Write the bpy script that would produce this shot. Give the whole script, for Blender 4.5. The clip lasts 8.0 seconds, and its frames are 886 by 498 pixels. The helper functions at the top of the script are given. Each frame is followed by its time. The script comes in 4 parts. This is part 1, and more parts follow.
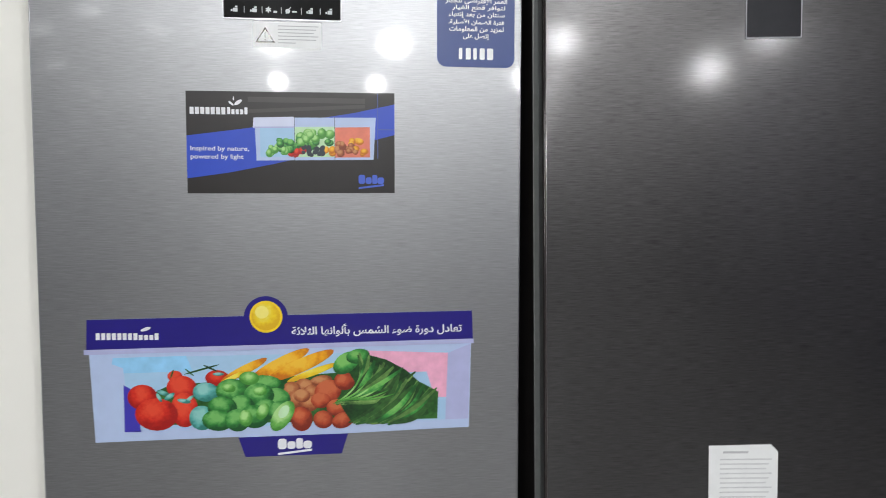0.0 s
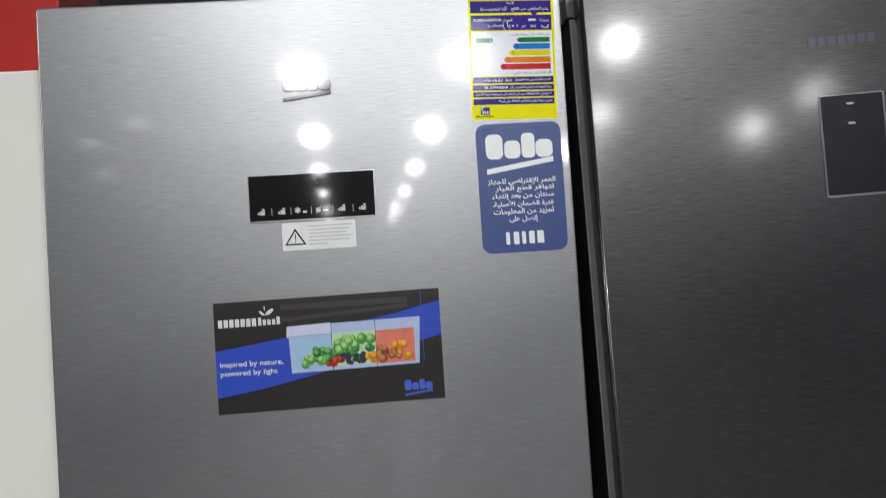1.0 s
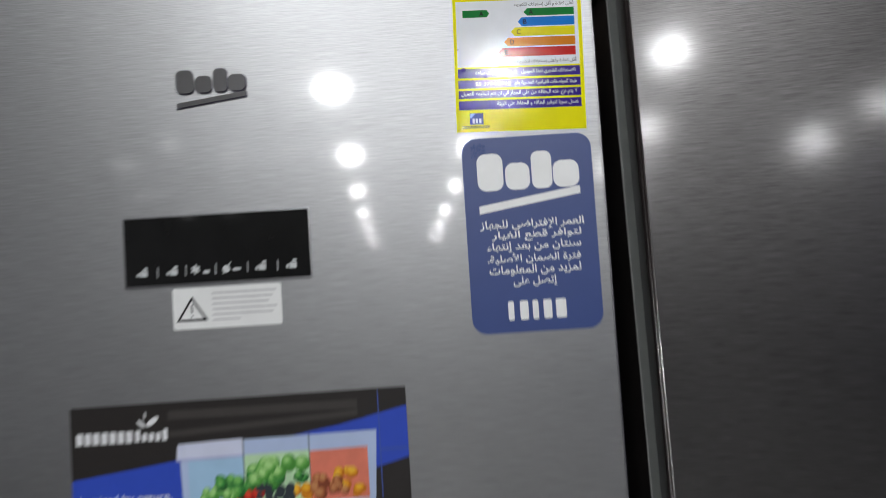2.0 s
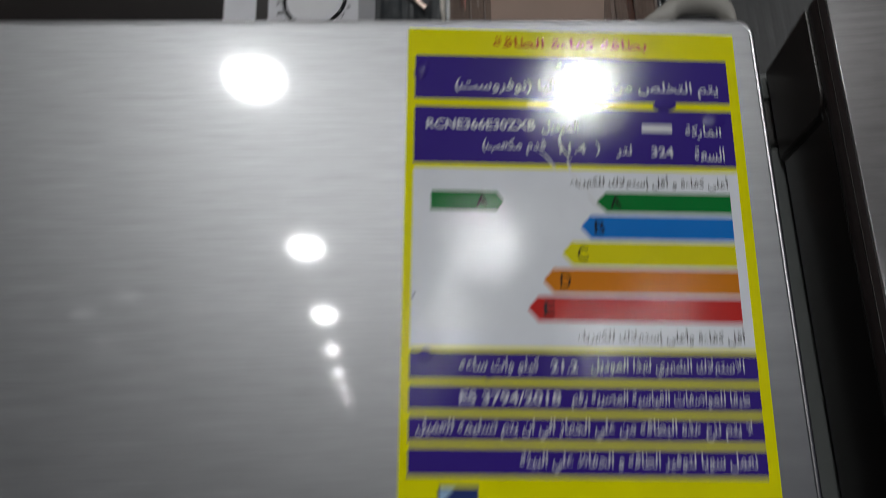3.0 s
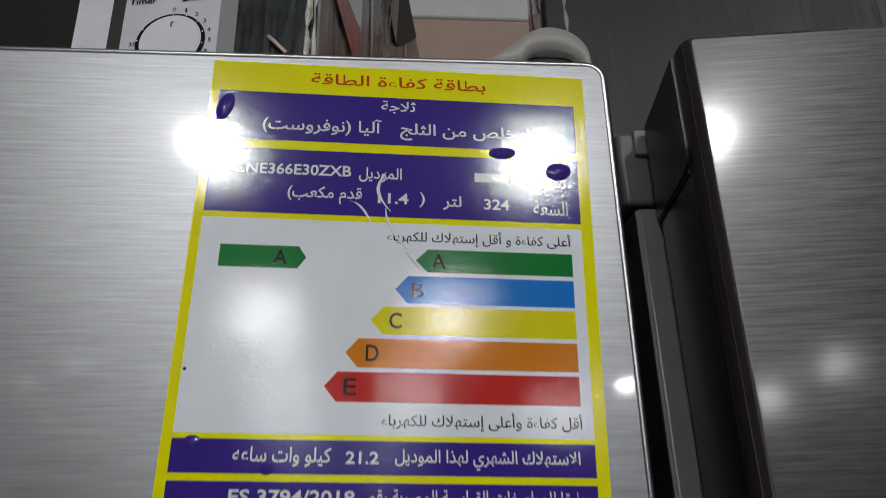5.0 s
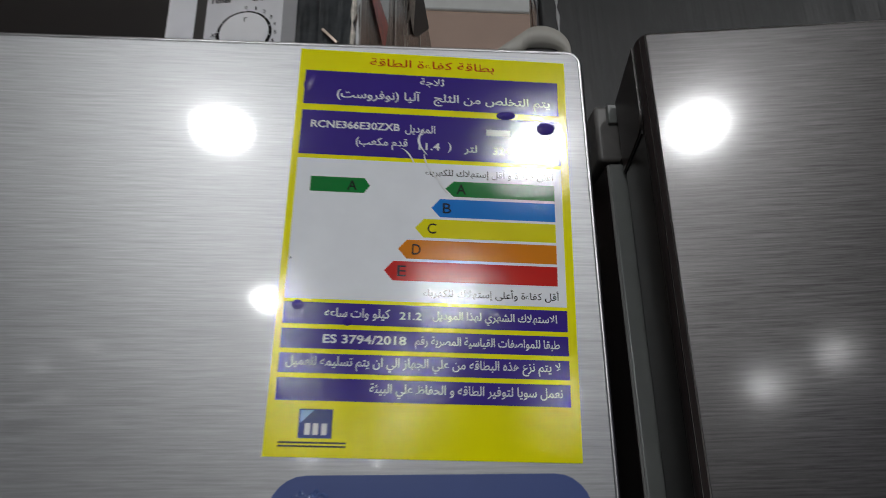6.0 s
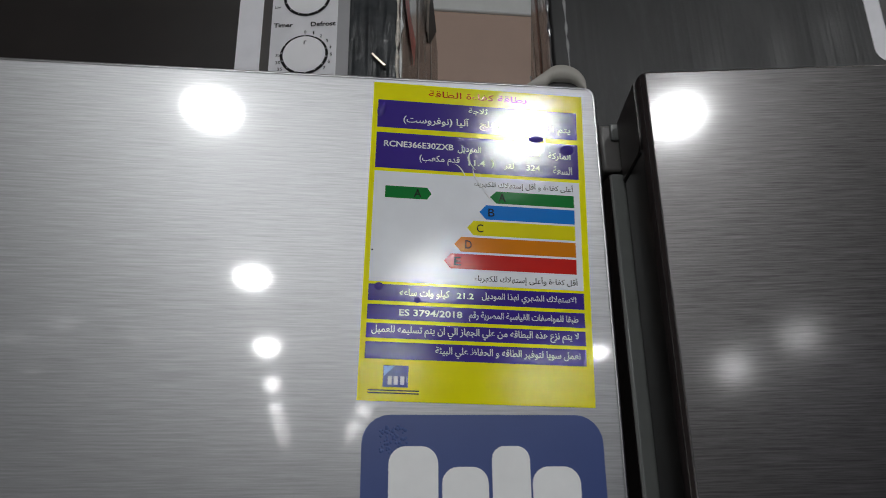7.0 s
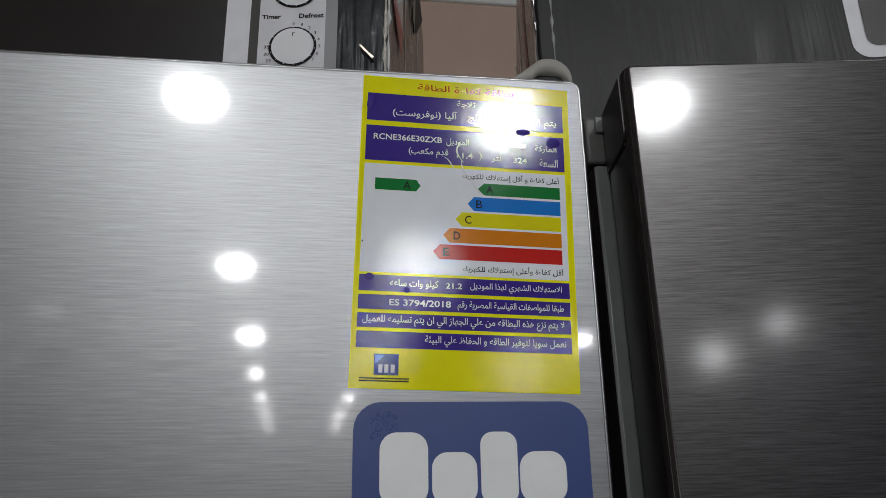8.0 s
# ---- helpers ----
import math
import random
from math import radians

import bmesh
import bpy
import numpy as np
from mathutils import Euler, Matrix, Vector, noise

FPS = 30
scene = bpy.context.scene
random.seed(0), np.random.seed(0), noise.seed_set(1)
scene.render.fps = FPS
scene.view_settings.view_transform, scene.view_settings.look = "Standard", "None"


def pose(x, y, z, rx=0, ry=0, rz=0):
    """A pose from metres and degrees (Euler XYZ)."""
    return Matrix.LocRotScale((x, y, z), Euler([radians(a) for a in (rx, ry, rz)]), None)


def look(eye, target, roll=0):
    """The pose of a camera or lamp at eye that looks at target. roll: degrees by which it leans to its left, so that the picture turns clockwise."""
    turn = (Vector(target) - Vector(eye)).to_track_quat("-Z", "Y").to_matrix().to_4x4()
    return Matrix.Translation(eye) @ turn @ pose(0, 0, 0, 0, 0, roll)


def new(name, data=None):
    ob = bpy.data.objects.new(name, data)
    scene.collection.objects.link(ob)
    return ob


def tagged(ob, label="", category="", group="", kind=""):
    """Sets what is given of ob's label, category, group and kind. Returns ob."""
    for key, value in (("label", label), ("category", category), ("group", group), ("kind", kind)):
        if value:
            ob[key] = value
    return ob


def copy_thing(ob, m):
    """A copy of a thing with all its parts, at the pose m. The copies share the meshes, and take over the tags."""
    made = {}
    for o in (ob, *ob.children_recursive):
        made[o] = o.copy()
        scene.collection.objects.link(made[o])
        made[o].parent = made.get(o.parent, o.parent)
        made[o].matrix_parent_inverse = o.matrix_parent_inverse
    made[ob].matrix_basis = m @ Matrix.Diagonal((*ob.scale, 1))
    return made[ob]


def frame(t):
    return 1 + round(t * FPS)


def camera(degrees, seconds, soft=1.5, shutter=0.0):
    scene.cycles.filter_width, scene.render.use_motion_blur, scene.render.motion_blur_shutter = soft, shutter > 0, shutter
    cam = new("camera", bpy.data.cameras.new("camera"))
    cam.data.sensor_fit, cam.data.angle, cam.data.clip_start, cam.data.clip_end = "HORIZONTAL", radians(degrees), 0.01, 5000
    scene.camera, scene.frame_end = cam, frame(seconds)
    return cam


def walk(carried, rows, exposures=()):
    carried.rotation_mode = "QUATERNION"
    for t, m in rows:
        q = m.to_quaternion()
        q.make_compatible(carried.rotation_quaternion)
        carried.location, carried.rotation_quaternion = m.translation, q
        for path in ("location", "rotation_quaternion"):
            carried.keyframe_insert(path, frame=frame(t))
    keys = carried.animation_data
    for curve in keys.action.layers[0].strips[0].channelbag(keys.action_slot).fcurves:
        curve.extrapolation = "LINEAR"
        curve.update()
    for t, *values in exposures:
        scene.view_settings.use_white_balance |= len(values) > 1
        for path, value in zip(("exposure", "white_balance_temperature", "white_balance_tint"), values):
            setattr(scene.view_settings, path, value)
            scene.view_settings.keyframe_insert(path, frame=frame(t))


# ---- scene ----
cam = camera(62.68, 8.0, soft=0.85, shutter=0.4)
PATH = [
    (0, (0.08296, -0.93358, 1.37518), (0.32601, 1.04741, 1.24621), 0.058),
    (0.2, (0.06283, -0.93732, 1.39354), (0.31844, 1.03935, 1.22784), -1.009),
    (0.5, (0.06000, -0.91130, 1.44907), (0.29567, 1.07269, 1.35831), -2.428),
    (0.7, (0.07922, -0.88991, 1.50018), (0.26028, 1.10118, 1.44742), -3.275),
    (1, (0.09161, -0.83774, 1.53358), (0.21511, 1.15768, 1.58876), -3.653),
    (1.2, (0.11005, -0.81704, 1.53697), (0.18288, 1.18000, 1.61771), -3.306),
    (2.3, (0.17659, -0.42281, 1.65153), (0.17341, 1.57172, 1.79933), -3.669),
    (2.5, (0.16531, -0.33508, 1.69454), (0.22732, 1.65065, 1.92486), -3.048),
    (2.7, (0.17400, -0.25753, 1.69266), (0.22696, 1.69495, 2.12280), -2.244),
    (3, (0.19362, -0.19822, 1.72823), (0.26025, 1.72941, 2.25721), -1.164),
    (3.2, (0.21227, -0.17192, 1.74905), (0.25680, 1.71957, 2.39735), -0.358),
    (3.5, (0.23661, -0.15986, 1.75580), (0.25186, 1.71983, 2.43883), 0.211),
    (4, (0.24102, -0.14465, 1.74831), (0.30315, 1.72955, 2.44366), -0.943),
    (4.2, (0.24005, -0.14891, 1.75035), (0.32229, 1.72795, 2.43636), -1.081),
    (5.3, (0.23632, -0.18055, 1.71818), (0.41340, 1.67783, 2.43587), -1.321),
    (5.5, (0.23443, -0.19134, 1.70486), (0.42187, 1.67084, 2.40995), -1.397),
    (6, (0.22534, -0.23637, 1.68692), (0.37279, 1.63705, 2.37142), -0.728),
    (6.5, (0.19889, -0.27554, 1.67764), (0.34139, 1.60882, 2.33254), -0.361),
    (7, (0.18869, -0.30418, 1.66858), (0.40316, 1.58115, 2.30068), -0.508),
    (7.5, (0.18709, -0.31376, 1.66645), (0.45067, 1.57542, 2.26771), -0.813),
    (8, (0.18564, -0.31073, 1.66752), (0.44465, 1.57902, 2.26898), -0.953),
]
walk(cam, [(t, look(eye, target, roll)) for t, eye, target, roll in PATH],
     exposures=((0.0, 0.9), (0.5, 0.8), (1.0, 0.58), (1.2, 0.5), (2.3, 0.22), (2.6, -0.02), (3.0, -0.36), (3.4, -0.22), (4.0, -0.1), (5.5, -0.16), (7.0, -0.28), (8.0, -0.28)))

# ---- light ----
world = bpy.data.worlds.new("world")
world.use_nodes = True
world.node_tree.nodes["Background"].inputs[0].default_value = (0.6, 0.65, 0.7, 1)
world.node_tree.nodes["Background"].inputs[1].default_value = 0.05
scene.world = world
CEIL = 2.9
LAMP = 250.0


# ---- materials ----
def material(name):
    m = bpy.data.materials.new(name)
    m.use_nodes = True
    nt = m.node_tree
    return m, nt, nt.nodes["Principled BSDF"]


def node(nt, kind, **values):
    n = nt.nodes.new(kind)
    for key, value in values.items():
        n.inputs[key].default_value = value
    return n


def coords(nt, scale=(1, 1, 1), turn=(0, 0, 0)):
    tc = nt.nodes.new("ShaderNodeTexCoord")
    mp = nt.nodes.new("ShaderNodeMapping")
    mp.inputs["Scale"].default_value = scale
    mp.inputs["Rotation"].default_value = turn
    nt.links.new(tc.outputs["Object"], mp.inputs["Vector"])
    return mp.outputs["Vector"]


def noise_node(nt, scale, detail=3.0, vec=None, rough=0.55):
    n = node(nt, "ShaderNodeTexNoise", Scale=scale, Detail=detail, Roughness=rough)
    nt.links.new(vec or coords(nt), n.inputs["Vector"])
    return n.outputs["Fac"]


def ramp(nt, fac, lo, hi, a=0.3, b=0.7):
    r = nt.nodes.new("ShaderNodeMapRange")
    r.inputs["From Min"].default_value, r.inputs["From Max"].default_value = a, b
    r.inputs["To Min"].default_value, r.inputs["To Max"].default_value = lo, hi
    nt.links.new(fac, r.inputs["Value"])
    return r.outputs["Result"]


def mixed(nt, fac, a, b):
    n = nt.nodes.new("ShaderNodeMix")
    n.data_type = "RGBA"
    n.inputs["A"].default_value, n.inputs["B"].default_value = (*a, 1), (*b, 1)
    nt.links.new(fac, n.inputs["Factor"])
    return n.outputs["Result"]


def bump(nt, bsdf, height, strength, distance):
    b = node(nt, "ShaderNodeBump", Strength=strength, Distance=distance)
    nt.links.new(height, b.inputs["Height"])
    nt.links.new(b.outputs["Normal"], bsdf.inputs["Normal"])


def brushed(name, colour, rough, grain=0.25, deep=0.00004, drift=0.06, coat=1.0, coat_rough=0.055, coat_ior=1.65):
    """Steel brushed along x."""
    m, nt, p = material(name)
    p.inputs["Metallic"].default_value = 1.0
    lines = noise_node(nt, 1300.0, 4.0, coords(nt, (0.03, 1, 1)), 0.7)
    broad = noise_node(nt, 3.0, 2.0)
    c = colour
    col = mixed(nt, ramp(nt, lines, 0, 1, 0.2, 0.8), tuple(v * (1 - grain) for v in c), tuple(min(1, v * (1 + grain)) for v in c))
    nt.links.new(col, p.inputs["Base Color"])
    add = nt.nodes.new("ShaderNodeMath")
    add.operation = "ADD"
    nt.links.new(ramp(nt, lines, rough - 0.04, rough + 0.04), add.inputs[0])
    nt.links.new(ramp(nt, broad, -drift / 2, drift / 2), add.inputs[1])
    nt.links.new(add.outputs[0], p.inputs["Roughness"])
    bump(nt, p, lines, 0.5, deep)
    p.inputs["Coat Weight"].default_value = coat
    p.inputs["Coat Roughness"].default_value = coat_rough
    p.inputs["Coat IOR"].default_value = coat_ior
    return m


def plain(name, colour, rough=0.5, metal=0.0, vary=0.06, scale=40.0, relief=0.0, relief_scale=300.0, spec=0.5, coat=0.0):
    m, nt, p = material(name)
    n = noise_node(nt, scale, 4.0)
    lo, hi = tuple(max(0, v * (1 - vary)) for v in colour), tuple(min(1, v * (1 + vary)) for v in colour)
    nt.links.new(mixed(nt, ramp(nt, n, 0, 1), lo, hi), p.inputs["Base Color"])
    p.inputs["Roughness"].default_value = rough
    p.inputs["Metallic"].default_value = metal
    p.inputs["Specular IOR Level"].default_value = spec
    p.inputs["Coat Weight"].default_value = coat
    p.inputs["Coat Roughness"].default_value = 0.08
    if relief:
        bump(nt, p, noise_node(nt, relief_scale, 2.0), 1.0, relief)
    return m


def printed(name, colour, rough=0.075, relief=0.00003, vary=0.03):
    """Gloss-laminated print with a slight orange peel."""
    return plain(name, colour, rough, 0.0, vary, 60.0, relief, 1400.0, 0.5)


def glowing(name, colour, strength):
    m, nt, p = material(name)
    nt.nodes.remove(p)
    e = node(nt, "ShaderNodeEmission", Color=(*colour, 1), Strength=strength)
    nt.links.new(e.outputs[0], nt.nodes["Material Output"].inputs[0])
    return m


STEEL = brushed("brushed_steel", (0.335, 0.338, 0.345), 0.42, 0.3, 0.00006, coat_rough=0.065)
DARK_STEEL = brushed("dark_brushed_steel", (0.08, 0.0775, 0.0775), 0.36, 0.65, 0.00009, coat=1.0, coat_rough=0.12, coat_ior=1.45)
RIM_SILVER = plain("bright_silver_rim", (0.4, 0.4, 0.41), 0.3, 1.0, 0.03)
BROWN_EDGE = plain("glossy_brown_edge", (0.036, 0.029, 0.028), 0.3, 0.2, 0.12, 60.0)
DOOR_CAP = plain("brown_cap_plastic", (0.032, 0.026, 0.024), 0.38, 0.0, 0.12, 40.0, 0.00002, 700.0)
CAP_BROWN = plain("dark_brown_plastic", (0.018, 0.014, 0.0135), 0.35, 0.0, 0.12, 40.0, 0.00002, 700.0)
EDGE_SHEEN = plain("edge_sheen_steel", (0.5, 0.48, 0.47), 0.25, 1.0)
HINGE_DARK = plain("dark_grey_plastic", (0.14, 0.135, 0.13), 0.4, 0.0, 0.1, 60.0)
DARK_SIDE = plain("dark_brown_lacquer", (0.016, 0.0125, 0.012), 0.28, 0.0, 0.15, 30.0)
CABINET_GREY = plain("grey_cabinet_paint", (0.27, 0.268, 0.265), 0.4, 0.0, 0.06, 80.0, 0.00003, 900.0)
GREY_GASKET = plain("grey_gasket", (0.19, 0.2, 0.195), 0.3, 0.0, 0.08, 60.0)
MATTE_BLACK = plain("matte_black", (0.012, 0.012, 0.012), 0.6)
HINGE_GREY = plain("warm_grey_plastic", (0.4, 0.385, 0.345), 0.42, 0.0, 0.03)
CHROME = plain("chrome", (0.62, 0.62, 0.64), 0.05, 1.0, 0.02)
GLASS_BLACK = plain("black_glass", (0.012, 0.012, 0.012), 0.055, 0.0, 0.1, 40.0, 0.0, 300.0, 0.4)
ICON_WHITE = plain("icon_white", (0.6, 0.62, 0.62), 0.4)
PANEL_FILM = plain("filmed_black_glass", (0.014, 0.014, 0.018), 0.3, 0.0, 0.2, 30.0, 0.0, 300.0, 0.25)
PANEL_RIM = plain("dull_silver_rim", (0.3, 0.3, 0.32), 0.35, 0.8)
BADGE_DARK = plain("dull_violet_metal", (0.1, 0.095, 0.125), 0.45, 0.8)
SILVER_LINE = plain("silver_line", (0.32, 0.32, 0.33), 0.25, 0.9)
YELLOW = printed("yellow_print", (0.9, 0.86, 0.0))
PURPLE = printed("violet_print", (0.045, 0.022, 0.25))
WHITE = printed("white_print", (0.88, 0.91, 0.95))
GREEN = printed("green_print", (0.005, 0.2, 0.035))
BLUE = printed("blue_print", (0.01, 0.2, 0.65))
YELLOW_BAR = printed("yellow_bar_print", (0.8, 0.74, 0.005))
ORANGE = printed("orange_print", (0.72, 0.23, 0.006))
RED = printed("red_print", (0.6, 0.02, 0.015))
INK = printed("black_ink", (0.01, 0.01, 0.012))
RED_INK = printed("red_ink", (0.55, 0.035, 0.006))
WHITE_INK = printed("white_ink", (0.8, 0.81, 0.83))
GREY_INK = printed("grey_ink", (0.5, 0.5, 0.51), 0.4)
SLATE = printed("slate_blue_print", (0.038, 0.07, 0.235), 0.36, 0.00002)
SLATE_GLOSS = printed("glossy_slate_print", (0.06, 0.1, 0.27), 0.14, 0.0)
OFFWHITE = printed("off_white_ink", (0.9, 0.91, 0.91), 0.35)
NAVY = printed("navy_print", (0.016, 0.01, 0.19), 0.3)
POSTER_BLACK = printed("charcoal_print", (0.022, 0.019, 0.018), 0.3)
POSTER_GREY = printed("dark_grey_print", (0.05, 0.045, 0.042), 0.3)
ROYAL = printed("royal_blue_print", (0.03, 0.075, 0.5), 0.3)
PALE_BLUE = printed("pale_blue_print", (0.36, 0.56, 0.76), 0.3)
SKY_BLUE = printed("sky_blue_print", (0.28, 0.58, 0.84), 0.3, 0.00002, 0.1)
ICE = printed("ice_white_print", (0.44, 0.54, 0.76), 0.3, 0.00002, 0.03)
LILAC = printed("lilac_print", (0.42, 0.44, 0.68), 0.3, 0.00002, 0.04)
PINK = printed("pink_print", (0.82, 0.4, 0.55), 0.3, 0.00002, 0.12)
MINT = printed("mint_print", (0.5, 0.72, 0.45), 0.3, 0.00002, 0.1)
SALMON = printed("salmon_print", (0.72, 0.2, 0.13), 0.3, 0.00002, 0.1)
BLUE_LINE = printed("blue_line_print", (0.06, 0.1, 0.36), 0.3)
BERRY = printed("dark_berry_print", (0.03, 0.04, 0.05), 0.3)
PALE_LILAC = printed("pale_drawer_print", (0.62, 0.66, 0.82), 0.3)


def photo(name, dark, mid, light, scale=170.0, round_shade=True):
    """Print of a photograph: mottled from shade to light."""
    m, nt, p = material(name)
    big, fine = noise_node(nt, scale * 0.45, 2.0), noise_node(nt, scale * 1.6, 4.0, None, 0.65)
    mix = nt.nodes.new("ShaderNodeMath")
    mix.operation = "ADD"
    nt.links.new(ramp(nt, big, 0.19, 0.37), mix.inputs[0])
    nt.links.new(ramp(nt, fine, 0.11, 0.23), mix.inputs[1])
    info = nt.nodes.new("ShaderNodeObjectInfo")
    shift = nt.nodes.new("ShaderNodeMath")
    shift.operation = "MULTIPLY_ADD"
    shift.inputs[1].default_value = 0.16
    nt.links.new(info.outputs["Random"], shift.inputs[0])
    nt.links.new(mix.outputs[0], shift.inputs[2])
    # rounding put into the print's colour: light upper centre, dark rim
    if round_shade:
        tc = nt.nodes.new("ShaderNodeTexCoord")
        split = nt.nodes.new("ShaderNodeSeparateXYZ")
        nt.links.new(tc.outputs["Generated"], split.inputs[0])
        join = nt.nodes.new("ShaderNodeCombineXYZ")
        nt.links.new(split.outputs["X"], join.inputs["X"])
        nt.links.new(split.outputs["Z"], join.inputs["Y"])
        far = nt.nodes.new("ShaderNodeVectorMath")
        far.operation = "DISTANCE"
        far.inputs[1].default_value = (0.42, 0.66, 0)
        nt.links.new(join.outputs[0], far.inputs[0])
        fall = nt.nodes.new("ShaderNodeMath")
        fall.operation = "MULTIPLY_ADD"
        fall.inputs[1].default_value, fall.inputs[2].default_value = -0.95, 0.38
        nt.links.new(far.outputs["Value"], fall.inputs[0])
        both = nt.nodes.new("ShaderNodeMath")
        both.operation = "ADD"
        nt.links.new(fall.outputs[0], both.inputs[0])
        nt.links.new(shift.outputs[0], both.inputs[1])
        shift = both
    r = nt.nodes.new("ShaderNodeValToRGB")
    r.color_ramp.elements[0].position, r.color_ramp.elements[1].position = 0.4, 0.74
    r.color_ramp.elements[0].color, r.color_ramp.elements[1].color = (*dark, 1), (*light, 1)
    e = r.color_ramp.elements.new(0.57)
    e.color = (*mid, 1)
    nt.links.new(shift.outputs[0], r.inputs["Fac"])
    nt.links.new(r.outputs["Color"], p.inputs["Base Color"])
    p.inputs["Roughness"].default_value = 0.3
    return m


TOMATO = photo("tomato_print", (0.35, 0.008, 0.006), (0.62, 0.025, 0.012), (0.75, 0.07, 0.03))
BRICK_RED = photo("brick_red_print", (0.2, 0.02, 0.008), (0.42, 0.06, 0.02), (0.55, 0.13, 0.05))
RUST = photo("rust_print", (0.22, 0.05, 0.02), (0.42, 0.13, 0.045), (0.55, 0.25, 0.1))
CARROT = photo("carrot_print", (0.55, 0.16, 0.006), (0.8, 0.36, 0.01), (0.85, 0.5, 0.04))
LEMON = photo("lemon_print", (0.7, 0.42, 0.01), (0.82, 0.6, 0.02), (0.86, 0.72, 0.1))
LEAF = photo("leaf_print", (0.012, 0.1, 0.02), (0.05, 0.3, 0.055), (0.2, 0.5, 0.12))
SPROUT = photo("sprout_print", (0.008, 0.085, 0.018), (0.04, 0.25, 0.045), (0.17, 0.46, 0.12))
LEAF_LIGHT = photo("leaf_light_print", (0.06, 0.26, 0.035), (0.16, 0.46, 0.09), (0.4, 0.68, 0.25))
LEAF_DARK = photo("leaf_dark_print", (0.005, 0.03, 0.006), (0.015, 0.085, 0.015), (0.045, 0.17, 0.03), 170.0, False)
OLIVE = photo("olive_leaf_print", (0.05, 0.11, 0.03), (0.12, 0.25, 0.06), (0.26, 0.42, 0.13), 170.0, False)
OLIVE_DARK = photo("deep_leaf_print", (0.012, 0.045, 0.012), (0.035, 0.12, 0.025), (0.09, 0.21, 0.05), 170.0, False)
TEAL = photo("teal_print", (0.03, 0.2, 0.17), (0.1, 0.4, 0.36), (0.25, 0.55, 0.5))
INDIGO = printed("indigo_print", (0.05, 0.04, 0.4), 0.3)
SUN_YELLOW = printed("sun_print", (0.85, 0.6, 0.02), 0.3, 0.00002, 0.1)
CARTON_SILVER = plain("silver_carton_print", (0.74, 0.74, 0.77), 0.45, 0.0, 0.05, 60.0, 0.0002, 60.0)
CARTON_PALE = plain("pale_carton_print", (0.84, 0.84, 0.88), 0.4, 0.0, 0.05, 60.0, 0.0003, 50.0)
KNOB_WHITE = plain("knob_print", (0.86, 0.86, 0.88), 0.4, 0.0, 0.03)
STAPLE = plain("copper_staple", (0.65, 0.52, 0.45), 0.25, 1.0)
TORN = plain("torn_paper", (0.66, 0.61, 0.54), 0.7, 0.0, 0.3, 300.0, 0.0004, 500.0)
BROWN_CARD = plain("brown_cardboard", (0.58, 0.42, 0.335), 0.6, 0.0, 0.03, 25.0, 0.0001, 400.0)
PAPER = plain("white_paper", (0.82, 0.83, 0.82), 0.5, 0.0, 0.04)
RED_PANEL = plain("red_panel", (0.5, 0.022, 0.015), 0.35, 0.0, 0.05, 3.0)
WHITE_ENAMEL = plain("white_enamel", (0.91, 0.895, 0.83), 0.3, 0.0, 0.02, 5.0, 0.00002, 500.0)
WALL_PAINT = plain("white_wall_paint", (0.76, 0.75, 0.7), 0.6, 0.0, 0.03, 2.0, 0.0002, 200.0)
FRONT_PAINT = plain("light_grey_wall_paint", (0.55, 0.55, 0.56), 0.6, 0.0, 0.15, 1.2)
FAR_PAINT = plain("grey_wall_paint", (0.34, 0.34, 0.37), 0.6, 0.0, 0.2, 1.2)
# near-black tone for an unseen wall, to dim the dark door's reflections
DIMMING_SIDE = plain("blue_grey_dimming_wall", (0.06, 0.06, 0.1), 0.6, 0.0, 0.3, 0.9)
CEILING_PAINT = plain("ceiling_paint", (0.78, 0.78, 0.77), 0.8, 0.0, 0.03, 2.0)
LAMP_GLOW = glowing("lamp_glow", (0.98, 0.99, 1.0), LAMP)
LAMP_GLOW_DIM = glowing("lamp_glow_dim", (0.965, 0.99, 1.0), LAMP * 0.009)


def carton_black(name, colour, ridges, rough, spec=0.5):
    """Black printed carton over corrugated board, ridges standing upright, scuffed."""
    m, nt, p = material(name)
    scuff = noise_node(nt, 55.0, 6.0, coords(nt, (1.0, 1.0, 0.25)), 0.7)
    fine = noise_node(nt, 500.0, 3.0)
    col = mixed(nt, ramp(nt, scuff, 0, 1, 0.5, 0.9), colour, tuple(v * 2.2 + 0.01 for v in colour))
    nt.links.new(col, p.inputs["Base Color"])
    nt.links.new(ramp(nt, scuff, rough - 0.08, rough + 0.15), p.inputs["Roughness"])
    p.inputs["Specular IOR Level"].default_value = spec
    w = noise_node(nt, 170.0, 2.0, coords(nt, (1, 1, 0.03)), 0.5)
    b1 = node(nt, "ShaderNodeBump", Strength=ridges, Distance=0.001)
    nt.links.new(w, b1.inputs["Height"])
    b2 = node(nt, "ShaderNodeBump", Strength=0.5, Distance=0.0001)
    nt.links.new(fine, b2.inputs["Height"])
    nt.links.new(b1.outputs["Normal"], b2.inputs["Normal"])
    nt.links.new(b2.outputs["Normal"], p.inputs["Normal"])
    return m


CARTON_SCUFFED = carton_black("scuffed_black_carton", (0.022, 0.024, 0.025), 1.0, 0.27)
CARTON_WINDOW = plain("dark_brown_carton_print", (0.014, 0.011, 0.01), 0.35, 0.0, 0.3, 12.0)


